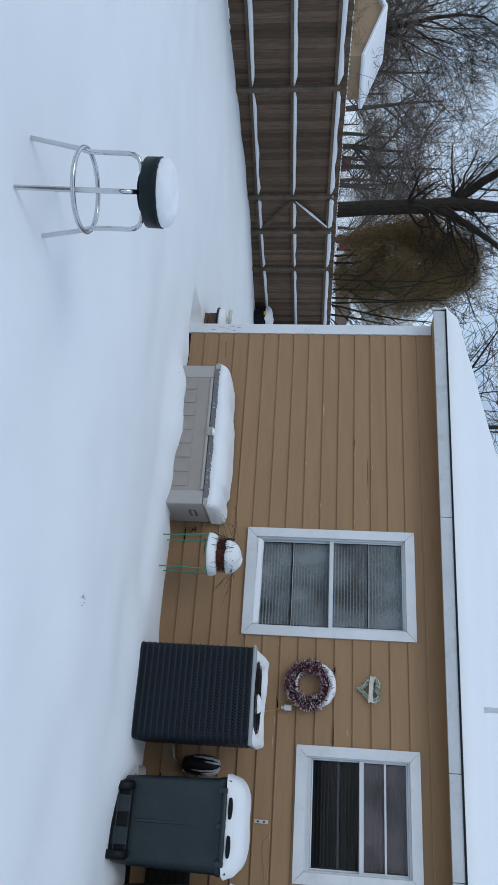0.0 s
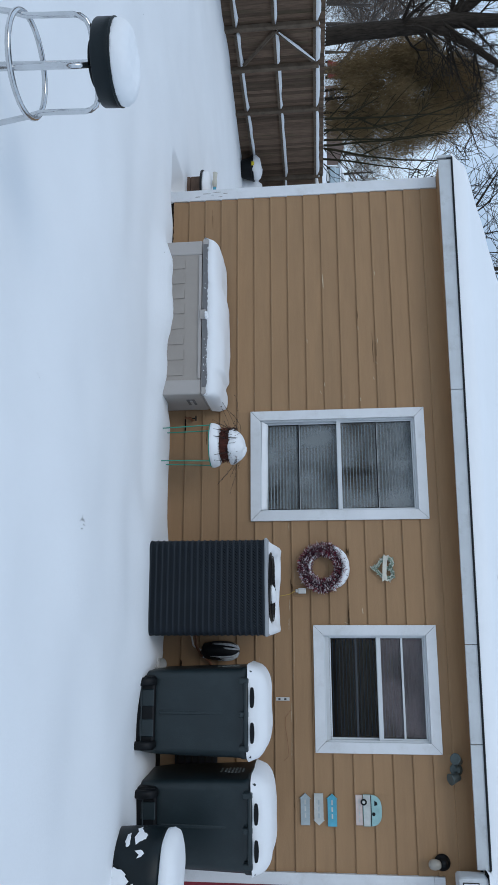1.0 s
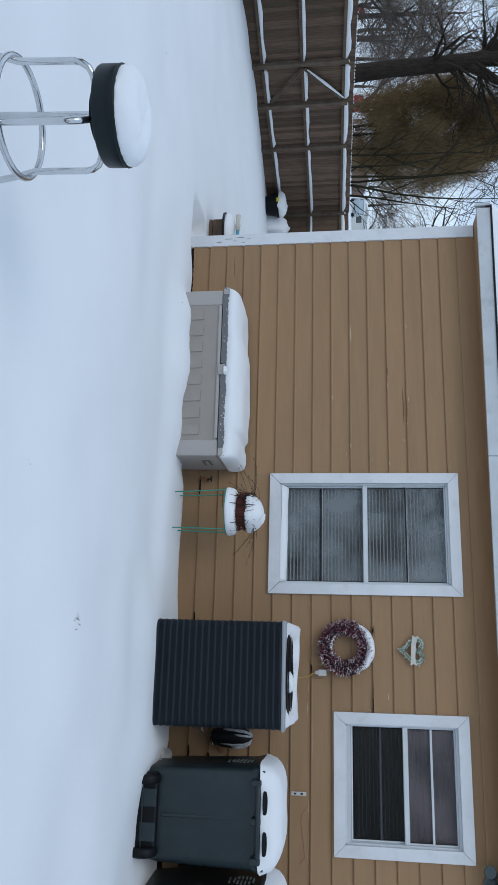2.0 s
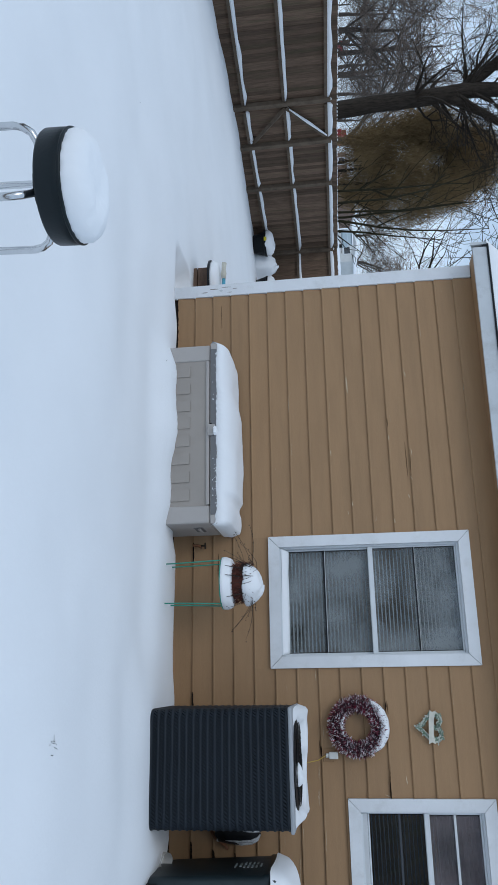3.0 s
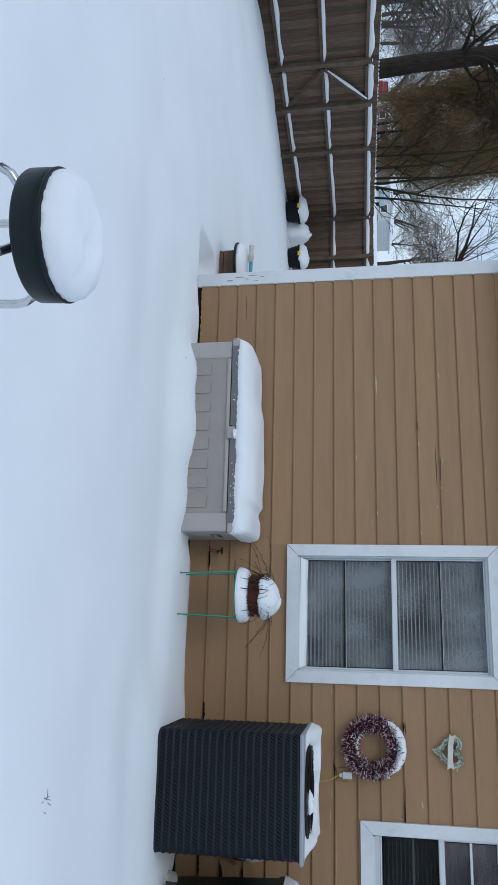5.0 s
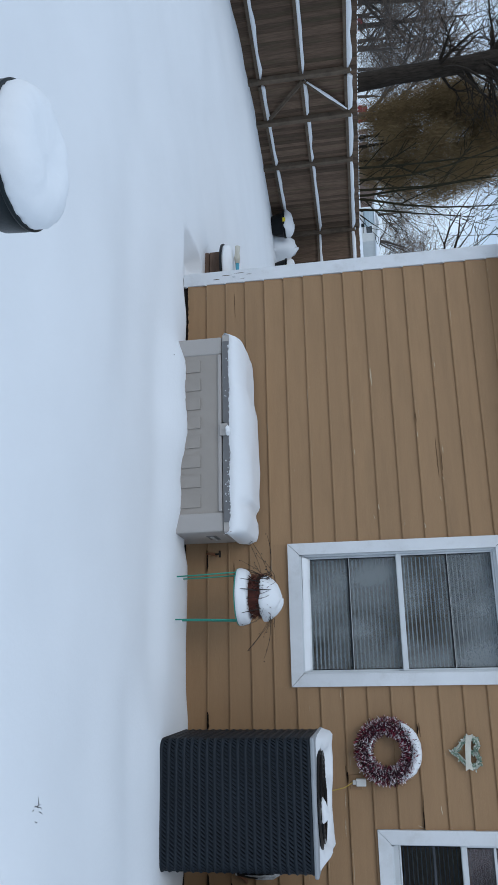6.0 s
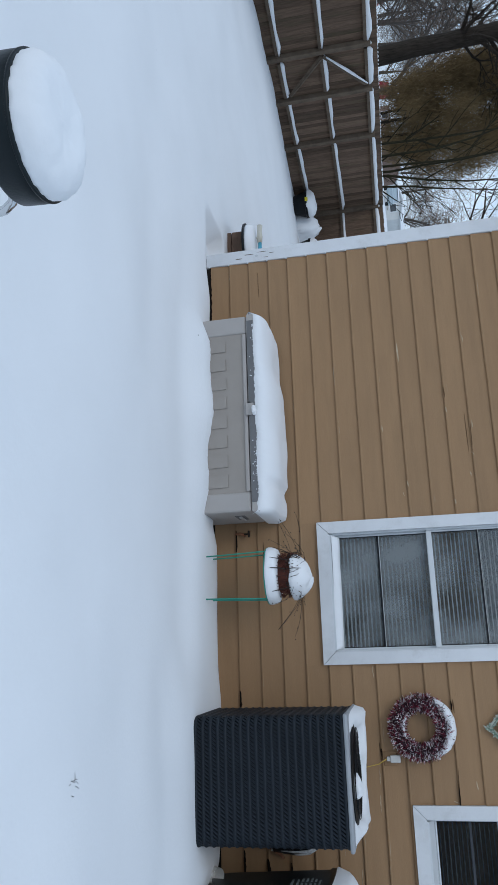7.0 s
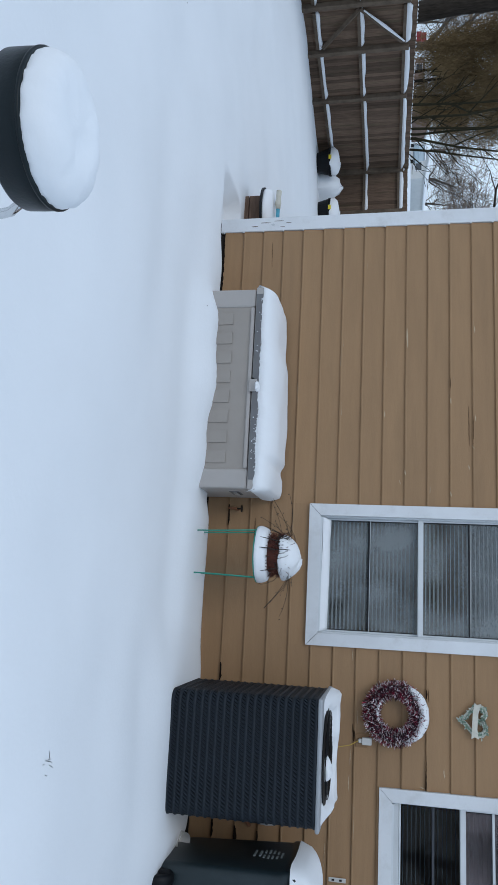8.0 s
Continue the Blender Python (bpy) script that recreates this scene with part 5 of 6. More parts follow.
def heart_ornament(x, z):
    ob = thing("heart_ornament", x, -0.02, z, "small whitewashed heart ornament with sage sprigs and a ribbon", "wall ornament")
    rng = random.Random(6)
    def heart(t, s):
        return (s * 0.0062 * 16 * math.sin(t) ** 3, s * 0.0062 * (13 * math.cos(t) - 5 * math.cos(2 * t) - 2 * math.cos(3 * t) - math.cos(4 * t)))
    for s, mat, rad in ((1.0, M_WICKER, 0.009), (0.9, M_SAGE, 0.008), (0.8, M_WICKER, 0.007)):
        bm = bmesh.new()
        add_tube(bm, [(heart(2 * math.pi * k / 44, s)[0], -0.012 + 0.004 * rng.random(), heart(2 * math.pi * k / 44, s)[1]) for k in range(44)], rad, 6, True)
        part("hoop", bm, mat, ob, smooth=True)
    for mat in (M_SAGE, M_WICKER):
        bm = bmesh.new()
        for k in range(110):
            p = heart(rng.uniform(0, 2 * math.pi), rng.uniform(0.78, 1.06))
            c = Vector((p[0], -0.02, p[1]))
            d = Vector((rng.gauss(0, 1), -0.5, rng.gauss(0, 1))).normalized()
            w = d.cross(Vector((0, 1, 0.2))).normalized() * 0.006
            ln = rng.uniform(0.015, 0.03)
            bm.faces.new([bm.verts.new(q) for q in (c, c + d * ln * 0.5 + w, c + d * ln, c + d * ln * 0.5 - w)])
        part("sprig", bm, mat, ob)["kind"] = "stuff"
    bm = bmesh.new()
    add_prism(bm, [(-0.12, -0.004), (-0.105, 0.012), (-0.115, 0.04), (-0.05, 0.02), (0.05, 0.012), (0.112, 0.022), (0.1, -0.004), (0.112, -0.026), (0.05, -0.022), (-0.05, -0.016)], 1, -0.034, -0.028)
    part("ribbon", bm, M_CREAM, ob, "cream cloth ribbon")


heart_ornament(3.735, 1.905)

# socket with cord
ob = thing("outdoor_socket", 3.922, 0, 1.17, "small white outdoor socket box with a plug", "socket")
part("back_plate", box_bm((-0.045, -0.022, -0.055), (0.045, -0.012, 0.03), 0.003), M_SIDING, ob)
part("cover", box_bm((-0.024, -0.055, -0.012), (0.024, -0.022, 0.055), 0.006, 2), M_PLASTIC, ob)
part("plug", box_bm((-0.014, -0.05, -0.035), (0.014, -0.024, -0.012), 0.004), M_PLASTIC, ob)
bm = bmesh.new()
add_tube(bm, [(0.0, -0.04, -0.035), (0.03, -0.06, -0.09), (0.05, -0.09, -0.2), (0.06, -0.12, -0.32)], 0.0035, 6)
part("cord", bm, M_CORD, ob, "yellow cord")

# wall strap and loose wire
ob = thing("wall_bracket", 4.815, -0.016, 0.955, "white slotted metal bracket on the siding", "bracket")
part("strap", box_bm((-0.014, -0.006, 0.0), (0.014, -0.001, 0.115), 0.002), M_PLASTIC, ob)
for zz in (0.03, 0.08):
    part("slot", box_bm((-0.006, -0.008, zz - 0.009), (0.006, -0.0062, zz + 0.009)), M_DARK, ob)
ob = thing("wire", 4.9, -0.02, 1.08, "thin loose brown wire along the siding", "wire")
bm = bmesh.new()
add_tube(bm, [(0, 0, 0), (0.06, -0.006, -0.045), (0.12, -0.004, -0.05), (0.25, -0.002, -0.03), (0.36, -0.004, -0.02), (0.4, -0.006, -0.06)], 0.0016, 5)
part("strand", bm, M_COPPER, ob)


def arrow_sign(x0, x1, z, h, left, mat, label):
    ob = thing("arrow_sign", (x0 + x1) / 2, -0.017, z, label, "sign", "arrow signs")
    w, t = (x1 - x0) / 2, 0.04
    s = -1 if left else 1
    bm = bmesh.new()
    add_prism(bm, [(-s * w, -h / 2), (s * (w - t), -h / 2), (s * (w - t), -h * 0.62), (s * w, 0), (s * (w - t), h * 0.62), (s * (w - t), h / 2), (-s * w, h / 2)], 1, -0.012, 0.0)
    part("board", bm, mat, ob)
    for k in range(3):
        u = -w * 0.6 + k * w * 0.42
        part("bar", box_bm((u, -0.0135, -0.006), (u + w * 0.3, -0.0122, 0.006)), M_GREYWHITE if mat is M_TURQUOISE else M_BLUEGREY if mat is M_GREYWHITE else M_GREYWHITE, ob)


arrow_sign(5.545, 5.785, 1.187, 0.074, True, M_BLUEGREY, "blue-grey wooden arrow sign on the siding")
arrow_sign(5.545, 5.785, 1.297, 0.074, False, M_GREYWHITE, "off-white wooden arrow sign on the siding")
arrow_sign(5.545, 5.79, 1.405, 0.074, True, M_TURQUOISE, "turquoise wooden arrow sign on the siding")

# camper sign
ob = thing("camper_sign", 5.663, -0.017, 1.685, "wooden wall sign shaped like a teal and white camper trailer", "sign")
part("board", box_bm((-0.135, -0.014, -0.108), (0.135, 0.0, -0.042), 0.003), M_PINKWHITE, ob)
for k in range(4):
    part("bar", box_bm((-0.1 + k * 0.055, -0.0155, -0.08), (-0.06 + k * 0.055, -0.0142, -0.07)), M_GREYWHITE, ob)
pts = [(-0.14, -0.036), *[(-0.14 * math.copysign(abs(math.cos(math.pi * k / 14)) ** 0.7, math.cos(math.pi * k / 14)), 0.015 + 0.125 * math.sin(math.pi * k / 14) ** 0.75) for k in range(15)], (0.14, -0.036)]
bm = bmesh.new()
add_prism(bm, pts, 1, -0.02, -0.004)
part("upper_body", bm, M_TEAL, ob, "pale teal paint")
bm = bmesh.new()
add_prism(bm, [(-0.136, -0.032), (-0.136, 0.045), (0.136, 0.025), (0.136, -0.032)], 1, -0.0225, -0.0205)
part("lower_body", bm, M_GREYWHITE, ob)
part("stripe", box_bm((-0.137, -0.024, 0.034), (0.137, -0.0228, 0.042)), M_MUNTIN, ob)
for nm, cx, cz, rr, mat, yy in (("wheel", -0.075, -0.03, 0.03, M_BIN_BLACK, -0.0245), ("hub", -0.075, -0.03, 0.014, M_GREYWHITE, -0.0265), ("port", 0.03, 0.062, 0.016, M_MUNTIN, -0.0245)):
    bm = bmesh.new()
    add_prism(bm, [(cx + rr * math.cos(2 * math.pi * k / 20), cz + rr * math.sin(2 * math.pi * k / 20)) for k in range(20)], 1, yy - 0.0015, yy + 0.004)
    part(nm, bm, mat, ob)
bm = bmesh.new()
add_prism(bm, [(-0.09, 0.07), (-0.045, 0.07), (-0.05, 0.1), (-0.075, 0.095)], 1, -0.0235, -0.0205)
part("pane", bm, M_MUNTIN, ob)

ob.scale = (0.84, 1.0, 0.84)

# floodlight under the eave
ob = thing("floodlight", 5.345, -0.02, 2.41, "twin-headed grey outdoor floodlight under the eave", "lamp")
bm = bmesh.new()
add_lathe(bm, [(0.05, 0), (0.05, 0.015), (0.03, 0.028)], 20)
o = part("base", bm, M_LAMP, ob)
o.matrix_local = pose(0, 0.006, 0.0, 90, 0, 0)
for u, dz, mat in ((-0.085, 0.0, M_LAMP), (0.05, -0.03, M_LAMP)):
    h_ = new("head")
    h_.parent = ob
    bm = bmesh.new()
    add_tube(bm, [(u * 0.3, -0.03, dz * 0.2), (u * 0.7, -0.06, dz * 0.6), (u, -0.075, dz)], 0.01, 8)
    part("arm", bm, M_LAMP, h_)
    bm = bmesh.new()
    add_lathe(bm, [(0.02, -0.05), (0.028, -0.045), (0.035, 0.0), (0.044, 0.035), (0.044, 0.042), (0.036, 0.04)], 20)
    o = part("housing", bm, mat, h_, smooth=True)
    o.matrix_local = Matrix.Translation((u, -0.085, dz)) @ pose(0, 0, 0, 120 if u < 0 else 150, 0, -25 if u < 0 else 20)

# wall lamp by the door
ob = thing("wall_lamp", 6.03, -0.018, 2.23, "black wall lamp with a frosted globe beside the door", "lamp")
bm = bmesh.new()
add_lathe(bm, [(0.062, 0), (0.062, 0.012), (0.045, 0.024), (0.03, 0.045), (0.03, 0.07)], 24)
o = part("base", bm, M_BIN_BLACK, ob, smooth=True)
o.matrix_local = pose(0, 0, 0.03, 90, 0, 0)
bm = bmesh.new()
add_lathe(bm, [(0.02, 0.03), (0.03, 0.02), (0.04, -0.01), (0.038, -0.035), (0.028, -0.055), (0.012, -0.064), (0.004, -0.065)], 24)
o = part("globe", bm, M_FROST, ob, "frosted glass globe", True)
o.matrix_local = pose(0, -0.07, -0.02)

# red door
door = thing("door_1", 0, 0, 0, "closed dark red panelled house door in white trim", "door", kind="structure")
dx0, dx1, dz0, dz1 = HOLES[2]
part("leaf", box_bm((dx0 + 0.02, 0.03, dz0), (dx1 - 0.02, 0.075, dz1 - 0.02), 0.002), M_RED_DOOR, door)
for a, b in ((dx0 + 0.12, (dx0 + dx1) / 2 - 0.05), ((dx0 + dx1) / 2 + 0.05, dx1 - 0.12)):
    for lo, hi in ((0.25, 0.85), (1.05, 1.6), (1.72, 2.05)):
        part("panel", box_bm((a, 0.018, lo), (b, 0.032, hi), 0.009), M_RED_DOOR, door)
for pts in ([(dx0 - 0.085, -0.06), (dx0 + 0.0, -0.06), (dx0 + 0.0, dz1), (dx0 - 0.085, dz1)], [(dx1, -0.06), (dx1 + 0.085, -0.06), (dx1 + 0.085, dz1), (dx1, dz1)],
            [(dx0 - 0.085, dz1 + 0.002), (dx1 + 0.085, dz1 + 0.002), (dx1 + 0.085, dz1 + 0.085), (dx0 - 0.085, dz1 + 0.085)]):
    bm = bmesh.new()
    add_prism(bm, pts, 1, -0.034, 0.006)
    part("trim_board", bm, M_WHITE, door)
part("jamb", box_bm((dx0, 0.008, -0.05), (dx0 + 0.018, 0.13, dz1)), M_WHITE, door)
part("jamb", box_bm((dx1 - 0.018, 0.008, -0.05), (dx1, 0.13, dz1)), M_WHITE, door)
for nm, zz, rr in (("knob", 0.93, 0.028), ("deadbolt", 1.07, 0.024)):
    bm = bmesh.new()
    add_lathe(bm, [(rr, 0), (rr, 0.008), (rr * 0.5, 0.012), (rr * 0.5, 0.03), (rr * 0.9, 0.036), (rr * 0.9, 0.05), (rr * 0.5, 0.056)] if nm == "knob" else [(rr, 0), (rr, 0.012), (rr * 0.5, 0.018)], 20)
    o = part(nm, bm, M_BRASS, door, smooth=True)
    o.matrix_local = pose(dx0 + 0.075, 0.03, zz, 90, 0, 0)

# end of the gutter and the porch beam past it
porch = thing("porch_beam", 6.04, -0.25, 2.33, "dirty white porch beam and downspout elbow at the eave", "porch", kind="structure")
part("beam", box_bm((0.14, -0.12, 0.02), (3.0, 0.22, 0.2), 0.006), M_WHITE, porch)
part("elbow", box_bm((0.0, -0.1, 0.0), (0.135, 0.08, 0.22), 0.02, 2), M_FASCIA, porch)
bm = bmesh.new()
add_tube(bm, [(0.136, -0.135, 0.0), (0.136, -0.135, 0.24)], 0.012, 6)
part("gap_strip", bm, M_DARK, porch)
part("recess", box_bm((0.03, -0.103, 0.03), (0.105, -0.0995, 0.15), 0.001), M_FOUND, porch)
part("cover", box_bm((0.036, -0.108, 0.036), (0.099, -0.1032, 0.144), 0.002), M_VINYL, porch)
part("joint", box_bm((0.134, -0.124, 0.02), (0.141, -0.08, 0.2)), M_FOUND, porch)
bm = bmesh.new()
add_snow(bm, -0.03, 0.17, -0.12, 0.1, 0.222, 0.05, 0.03, 0.05, 0.4, 8)
part("snow", bm, M_SNOW, porch, smooth=True)

# faucet cover and pipes between the air conditioner and the bin
ob = thing("faucet_cover", 4.42, -0.016, 0.49, "grey and black padded faucet cover with frost on it", "faucet cover")
bm = bmesh.new()
add_lathe(bm, [(0.03, -0.16), (0.06, -0.14), (0.078, -0.06), (0.08, 0.02), (0.07, 0.1), (0.045, 0.145), (0.01, 0.16)], 22, wobble=0.14)
o = part("padding", bm, M_BIN_BLACK, ob, smooth=True)
o.location = (0, -0.08, 0)
bm = bmesh.new()
for k in range(11):
    a = 2 * math.pi * (k + 0.9 * math.sin(k * 2.3)) / 11
    lo = -0.02 + 0.06 * math.sin(k * 1.7)
    pts = [(r * math.cos(a + sw), r * math.sin(a + sw), z) for r, sw, z in ((0.081, 0.0, lo), (0.08, 0.08, lo * 0.5 + 0.04), (0.073, 0.12, 0.1), (0.05, 0.1, 0.142), (0.02, 0.0, 0.16))]
    add_tube(bm, pts, [0.002, 0.008, 0.009, 0.008, 0.005], 6)
o = part("frost", bm, M_STRIPE, ob, "streaks of frost and snow", True)
o.location = (0, -0.08, 0)
bm = bmesh.new()
add_tube(bm, [(0.05, -0.08, -0.15), (0.058, -0.085, -0.05), (0.07, -0.09, 0.02)], 0.012, 6)
part("strap", bm, M_PLASTIC, ob)
ob = thing("refrigerant_line", 4.36, -0.016, 0.2, "brown insulated pipe run from the wall to the unit", "pipe")
bm = bmesh.new()
add_tube(bm, [(0.18, 0.0, 0.2), (0.15, -0.04, 0.19), (0.1, -0.06, 0.12), (0.02, -0.07, 0.08), (-0.12, -0.1, 0.07)], 0.012, 8)
part("insulation", bm, M_COPPER, ob, smooth=True)
bm = bmesh.new()
add_tube(bm, [(0.06, 0.0, 0.12), (0.055, -0.03, 0.1), (0.02, -0.05, 0.05), (-0.1, -0.08, 0.03)], 0.008, 8)
part("pipe", bm, M_PLASTIC, ob, smooth=True)
# white drain pipe end between the air conditioner and the bin
ob = thing("drain_pipe", 4.5, -0.56, -0.12, "short white plastic drain pipe sticking out of the snow", "pipe")
bm = bmesh.new()
axis = [(0.0, 0.05, -0.05), (0.0, 0.03, 0.08), (0.005, 0.0, 0.16), (0.01, -0.035, 0.215)]
add_tube(bm, axis, [0.05, 0.05, 0.05, 0.052], 20)
bm.faces.ensure_lookup_table()
mouth = [bm.faces[-1]]
bmesh.ops.inset_individual(bm, faces=mouth, thickness=0.008)
bmesh.ops.translate(bm, verts=list(mouth[0].verts), vec=(0, 0.04, -0.07))
part("pipe", bm, M_PLASTIC, ob, smooth=False)
# crawl-space vent
ob = thing("wall_vent", 5.29, -0.02, 0.1, "dark louvred vent low in the siding", "vent")
part("recess", box_bm((-0.16, -0.004, 0.0), (0.16, 0.004, 0.36)), M_DARK, ob)
for k in range(6):
    part("louvre", box_bm((-0.16, -0.012, 0.02 + k * 0.058), (0.16, -0.005, 0.035 + k * 0.058)), M_FOUND, ob)
# spigot stub left of the plant
ob = thing("spigot", 2.36, -0.016, 0.2, "small brass garden spigot on the wall", "spigot")
bm = bmesh.new()
add_tube(bm, [(0, 0, 0), (0, -0.06, 0), (0, -0.09, -0.02), (0, -0.1, -0.05)], [0.012, 0.012, 0.011, 0.01], 10)
part("body", bm, M_COPPER, ob, smooth=True)
bm = bmesh.new()
add_lathe(bm, [(0.006, 0.0), (0.006, 0.03), (0.026, 0.032), (0.026, 0.04)], 14, (0, -0.06, 0.008))
part("handle", bm, M_FOUND, ob)


# ---- plant on its wire stand ----
def potted_plant(x, y):
    st = thing("plant_stand", x, y, -0.05, "green wire plant stand standing in the snow", "plant stand")
    ring_z = 0.455 + 0.05
    bm = bmesh.new()
    add_tube(bm, [(0.185 * math.cos(2 * math.pi * k / 36), 0.185 * math.sin(2 * math.pi * k / 36), ring_z) for k in range(36)], 0.0055, 8, True)
    part("ring", bm, M_GREEN_WIRE, st, smooth=True)
    bm = bmesh.new()
    add_tube(bm, [(0.11 * math.cos(2 * math.pi * k / 28), 0.11 * math.sin(2 * math.pi * k / 28), ring_z - 0.012) for k in range(28)], 0.004, 6, True)
    part("ring", bm, M_GREEN_WIRE, st, smooth=True)
    for a in (32, 148, 212, 328):
        c, s = math.cos(radians(a)), math.sin(radians(a))
        bm = bmesh.new()
        add_tube(bm, [(0.165 * c, 0.15 * s, -0.02), (0.17 * c, 0.165 * s, 0.2), (0.183 * c, 0.183 * s, ring_z)], 0.0048, 7)
        part("leg", bm, M_GREEN_WIRE, st, smooth=True)
    pl = thing("potted_plant", x, y, ring_z - 0.05 - 0.012 + 0.012, "dead potted plant buried in snow on its stand", "plant")
    bm = bmesh.new()
    add_lathe(bm, [(0.1, 0.0), (0.12, 0.1), (0.126, 0.15), (0.13, 0.16), (0.11, 0.165)], 28)
    part("pot", bm, M_DEAD, pl, "brown pot", True)
    bm = bmesh.new()
    add_lathe(bm, [(0.18, 0.001), (0.195, 0.005), (0.194, 0.025), (0.185, 0.05), (0.175, 0.066), (0.158, 0.074), (0.115, 0.078)], 36, wobble=0.05)
    part("snow", bm, M_SNOW, pl, smooth=True)
    bm = bmesh.new()
    add_lathe(bm, [(0.118, 0.15), (0.138, 0.164), (0.142, 0.19), (0.13, 0.222), (0.112, 0.25), (0.085, 0.272), (0.05, 0.284), (0.01, 0.287)], 36, (0.012, 0, 0), wobble=0.16)
    part("snow", bm, M_SNOW, pl, smooth=True)
    rng = random.Random(9)
    bm = bmesh.new()
    for k in range(210):
        a = rng.uniform(0, 2 * math.pi)
        p = Vector((0.126 * math.cos(a), 0.126 * math.sin(a), rng.uniform(0.075, 0.2)))
        d = Vector((math.cos(a) * 0.6, math.sin(a) * 0.6, rng.uniform(-0.8, 0.8)))
        add_tube(bm, [p, p + d * 0.025 + Vector((0, 0, 0.006)), p + d * rng.uniform(0.03, 0.06)], [0.0035, 0.0025, 0.0012], 3)
    part("stems", bm, M_DEAD, pl)["kind"] = "stuff"
    # withered stems lie dark over the snow of both heaps
    bm = bmesh.new()
    for k in range(26):
        a = rng.uniform(0, 2 * math.pi)
        c, n_ = math.cos(a), math.sin(a)
        z_ = rng.uniform(0.13, 0.2)
        if rng.random() < 0.55:
            pts = [(0.14 * c, 0.14 * n_, z_), (0.17 * c, 0.17 * n_, 0.1), (0.19 * c, 0.19 * n_, rng.uniform(0.03, 0.07))]
        else:
            pts = [(0.13 * c, 0.13 * n_, 0.13), (0.15 * c, 0.15 * n_, 0.185), (0.135 * c, 0.135 * n_, rng.uniform(0.21, 0.24))]
        add_tube(bm, pts, [0.004, 0.0032, 0.0014], 4)
    part("withered_stems", bm, M_TWIGDARK, pl)["kind"] = "stuff"
    bm = bmesh.new()
    for k in range(26):
        a = rng.uniform(0, 2 * math.pi)
        p = Vector((0.12 * math.cos(a), 0.12 * math.sin(a), rng.uniform(0.14, 0.24)))
        d = Vector((math.cos(a) + rng.gauss(0, 0.3), math.sin(a) * 0.6 + rng.gauss(0, 0.2), rng.uniform(-0.3, 0.55)))
        ln = rng.choice((0.08, 0.12, 0.16, 0.3))
        pts = [p]
        for i in range(5):
            d = d + Vector((rng.gauss(0, 0.12), rng.gauss(0, 0.12), -0.16))
            pts.append(pts[-1] + d.normalized() * ln / 5)
        if min(q.y for q in pts) < 0.4 and max(q.y for q in pts) < 0.38:
            add_tube(bm, pts, [0.0016] * 5 + [0.001], 3)
            for i in (3, 4, 5):
                c = pts[i] + Vector((rng.gauss(0, 0.006), rng.gauss(0, 0.006), rng.gauss(0, 0.006)))
                add_box(bm, c - Vector((0.003, 0.003, 0.003)), c + Vector((0.003, 0.003, 0.003)))
    part("tendril", bm, M_TWIGDARK, pl)["kind"] = "stuff"


potted_plant(2.71, -0.47)


# ---- black tub by the bins ----
ob = thing("black_tub", 5.74, -1.42, -0.04, "black plastic tub in torn wrap, capped with snow", "tub")
bm = bmesh.new()
add_lathe(bm, [(0.2, 0.0), (0.255, 0.05), (0.275, 0.16), (0.27, 0.28), (0.262, 0.36), (0.24, 0.375)], 40, wobble=0.05)
part("body", bm, M_BLACK_VINYL, ob, smooth=True)
bm = bmesh.new()
add_lathe(bm, [(0.24, 0.37), (0.26, 0.38), (0.262, 0.41), (0.245, 0.445), (0.2, 0.462), (0.1, 0.468), (0.01, 0.47)], 40, wobble=0.04)
part("snow", bm, M_SNOW, ob, "flat snow cap", True)
rng = random.Random(17)
for a0, zc, wa, hz in ((205, 0.25, 26, 0.06), (232, 0.26, 16, 0.045), (262, 0.12, 14, 0.07), (278, 0.22, 10, 0.06), (215, 0.16, 12, 0.018)):
    bm = bmesh.new()
    ring_in = []
    n = 14
    mid = None
    def on_tub(a, z, lift):
        r = 0.278 if z < 0.2 else 0.272 - (z - 0.2) * 0.2
        return (( r + lift) * math.cos(radians(a)), (r + lift) * math.sin(radians(a)), z)
    rim_v = [bm.verts.new(on_tub(a0 + wa * math.cos(2 * math.pi * k / n) * rng.uniform(0.6, 1.2), zc + hz * math.sin(2 * math.pi * k / n) * rng.uniform(0.6, 1.2), 0.002)) for k in range(n)]
    mid = bm.verts.new(on_tub(a0, zc, 0.014))
    for k in range(n):
        bm.faces.new((rim_v[k], rim_v[(k + 1) % n], mid))
    part("snow_patch", bm, M_SNOW, ob, smooth=True)


# ---- side table past the house corner ----
ob = thing("side_table", -0.42, 0.72, -0.12, "small round side table with a wooden crate base under snow", "table")
for k in range(3):
    part("plank", box_bm((-0.14, -0.15, -0.06 + k * 0.107), (0.2, 0.16, 0.042 + k * 0.107), 0.004), M_TABLEWOOD, ob)
bm = bmesh.new()
add_lathe(bm, [(0.25, 0.266), (0.262, 0.268), (0.264, 0.286), (0.255, 0.29)], 40)
part("tabletop", bm, M_MUNTIN, ob, "thin dark tabletop")
bm = bmesh.new()
add_lathe(bm, [(0.252, 0.288), (0.255, 0.31), (0.24, 0.345), (0.2, 0.362), (0.1, 0.37), (0.01, 0.372)], 40, wobble=0.04)
part("snow", bm, M_SNOW, ob, smooth=True)
ob = thing("hand_brush", -0.42, 0.62, 0.26, "tan-bristled hand brush with a blue handle lying in snow", "brush")
bm = bmesh.new()
add_tube(bm, [(-0.2, 0, 0.035), (-0.13, 0, 0.03), (-0.08, 0, 0.028), (-0.02, 0, 0.03)], [0.026, 0.022, 0.03, 0.02], 10)
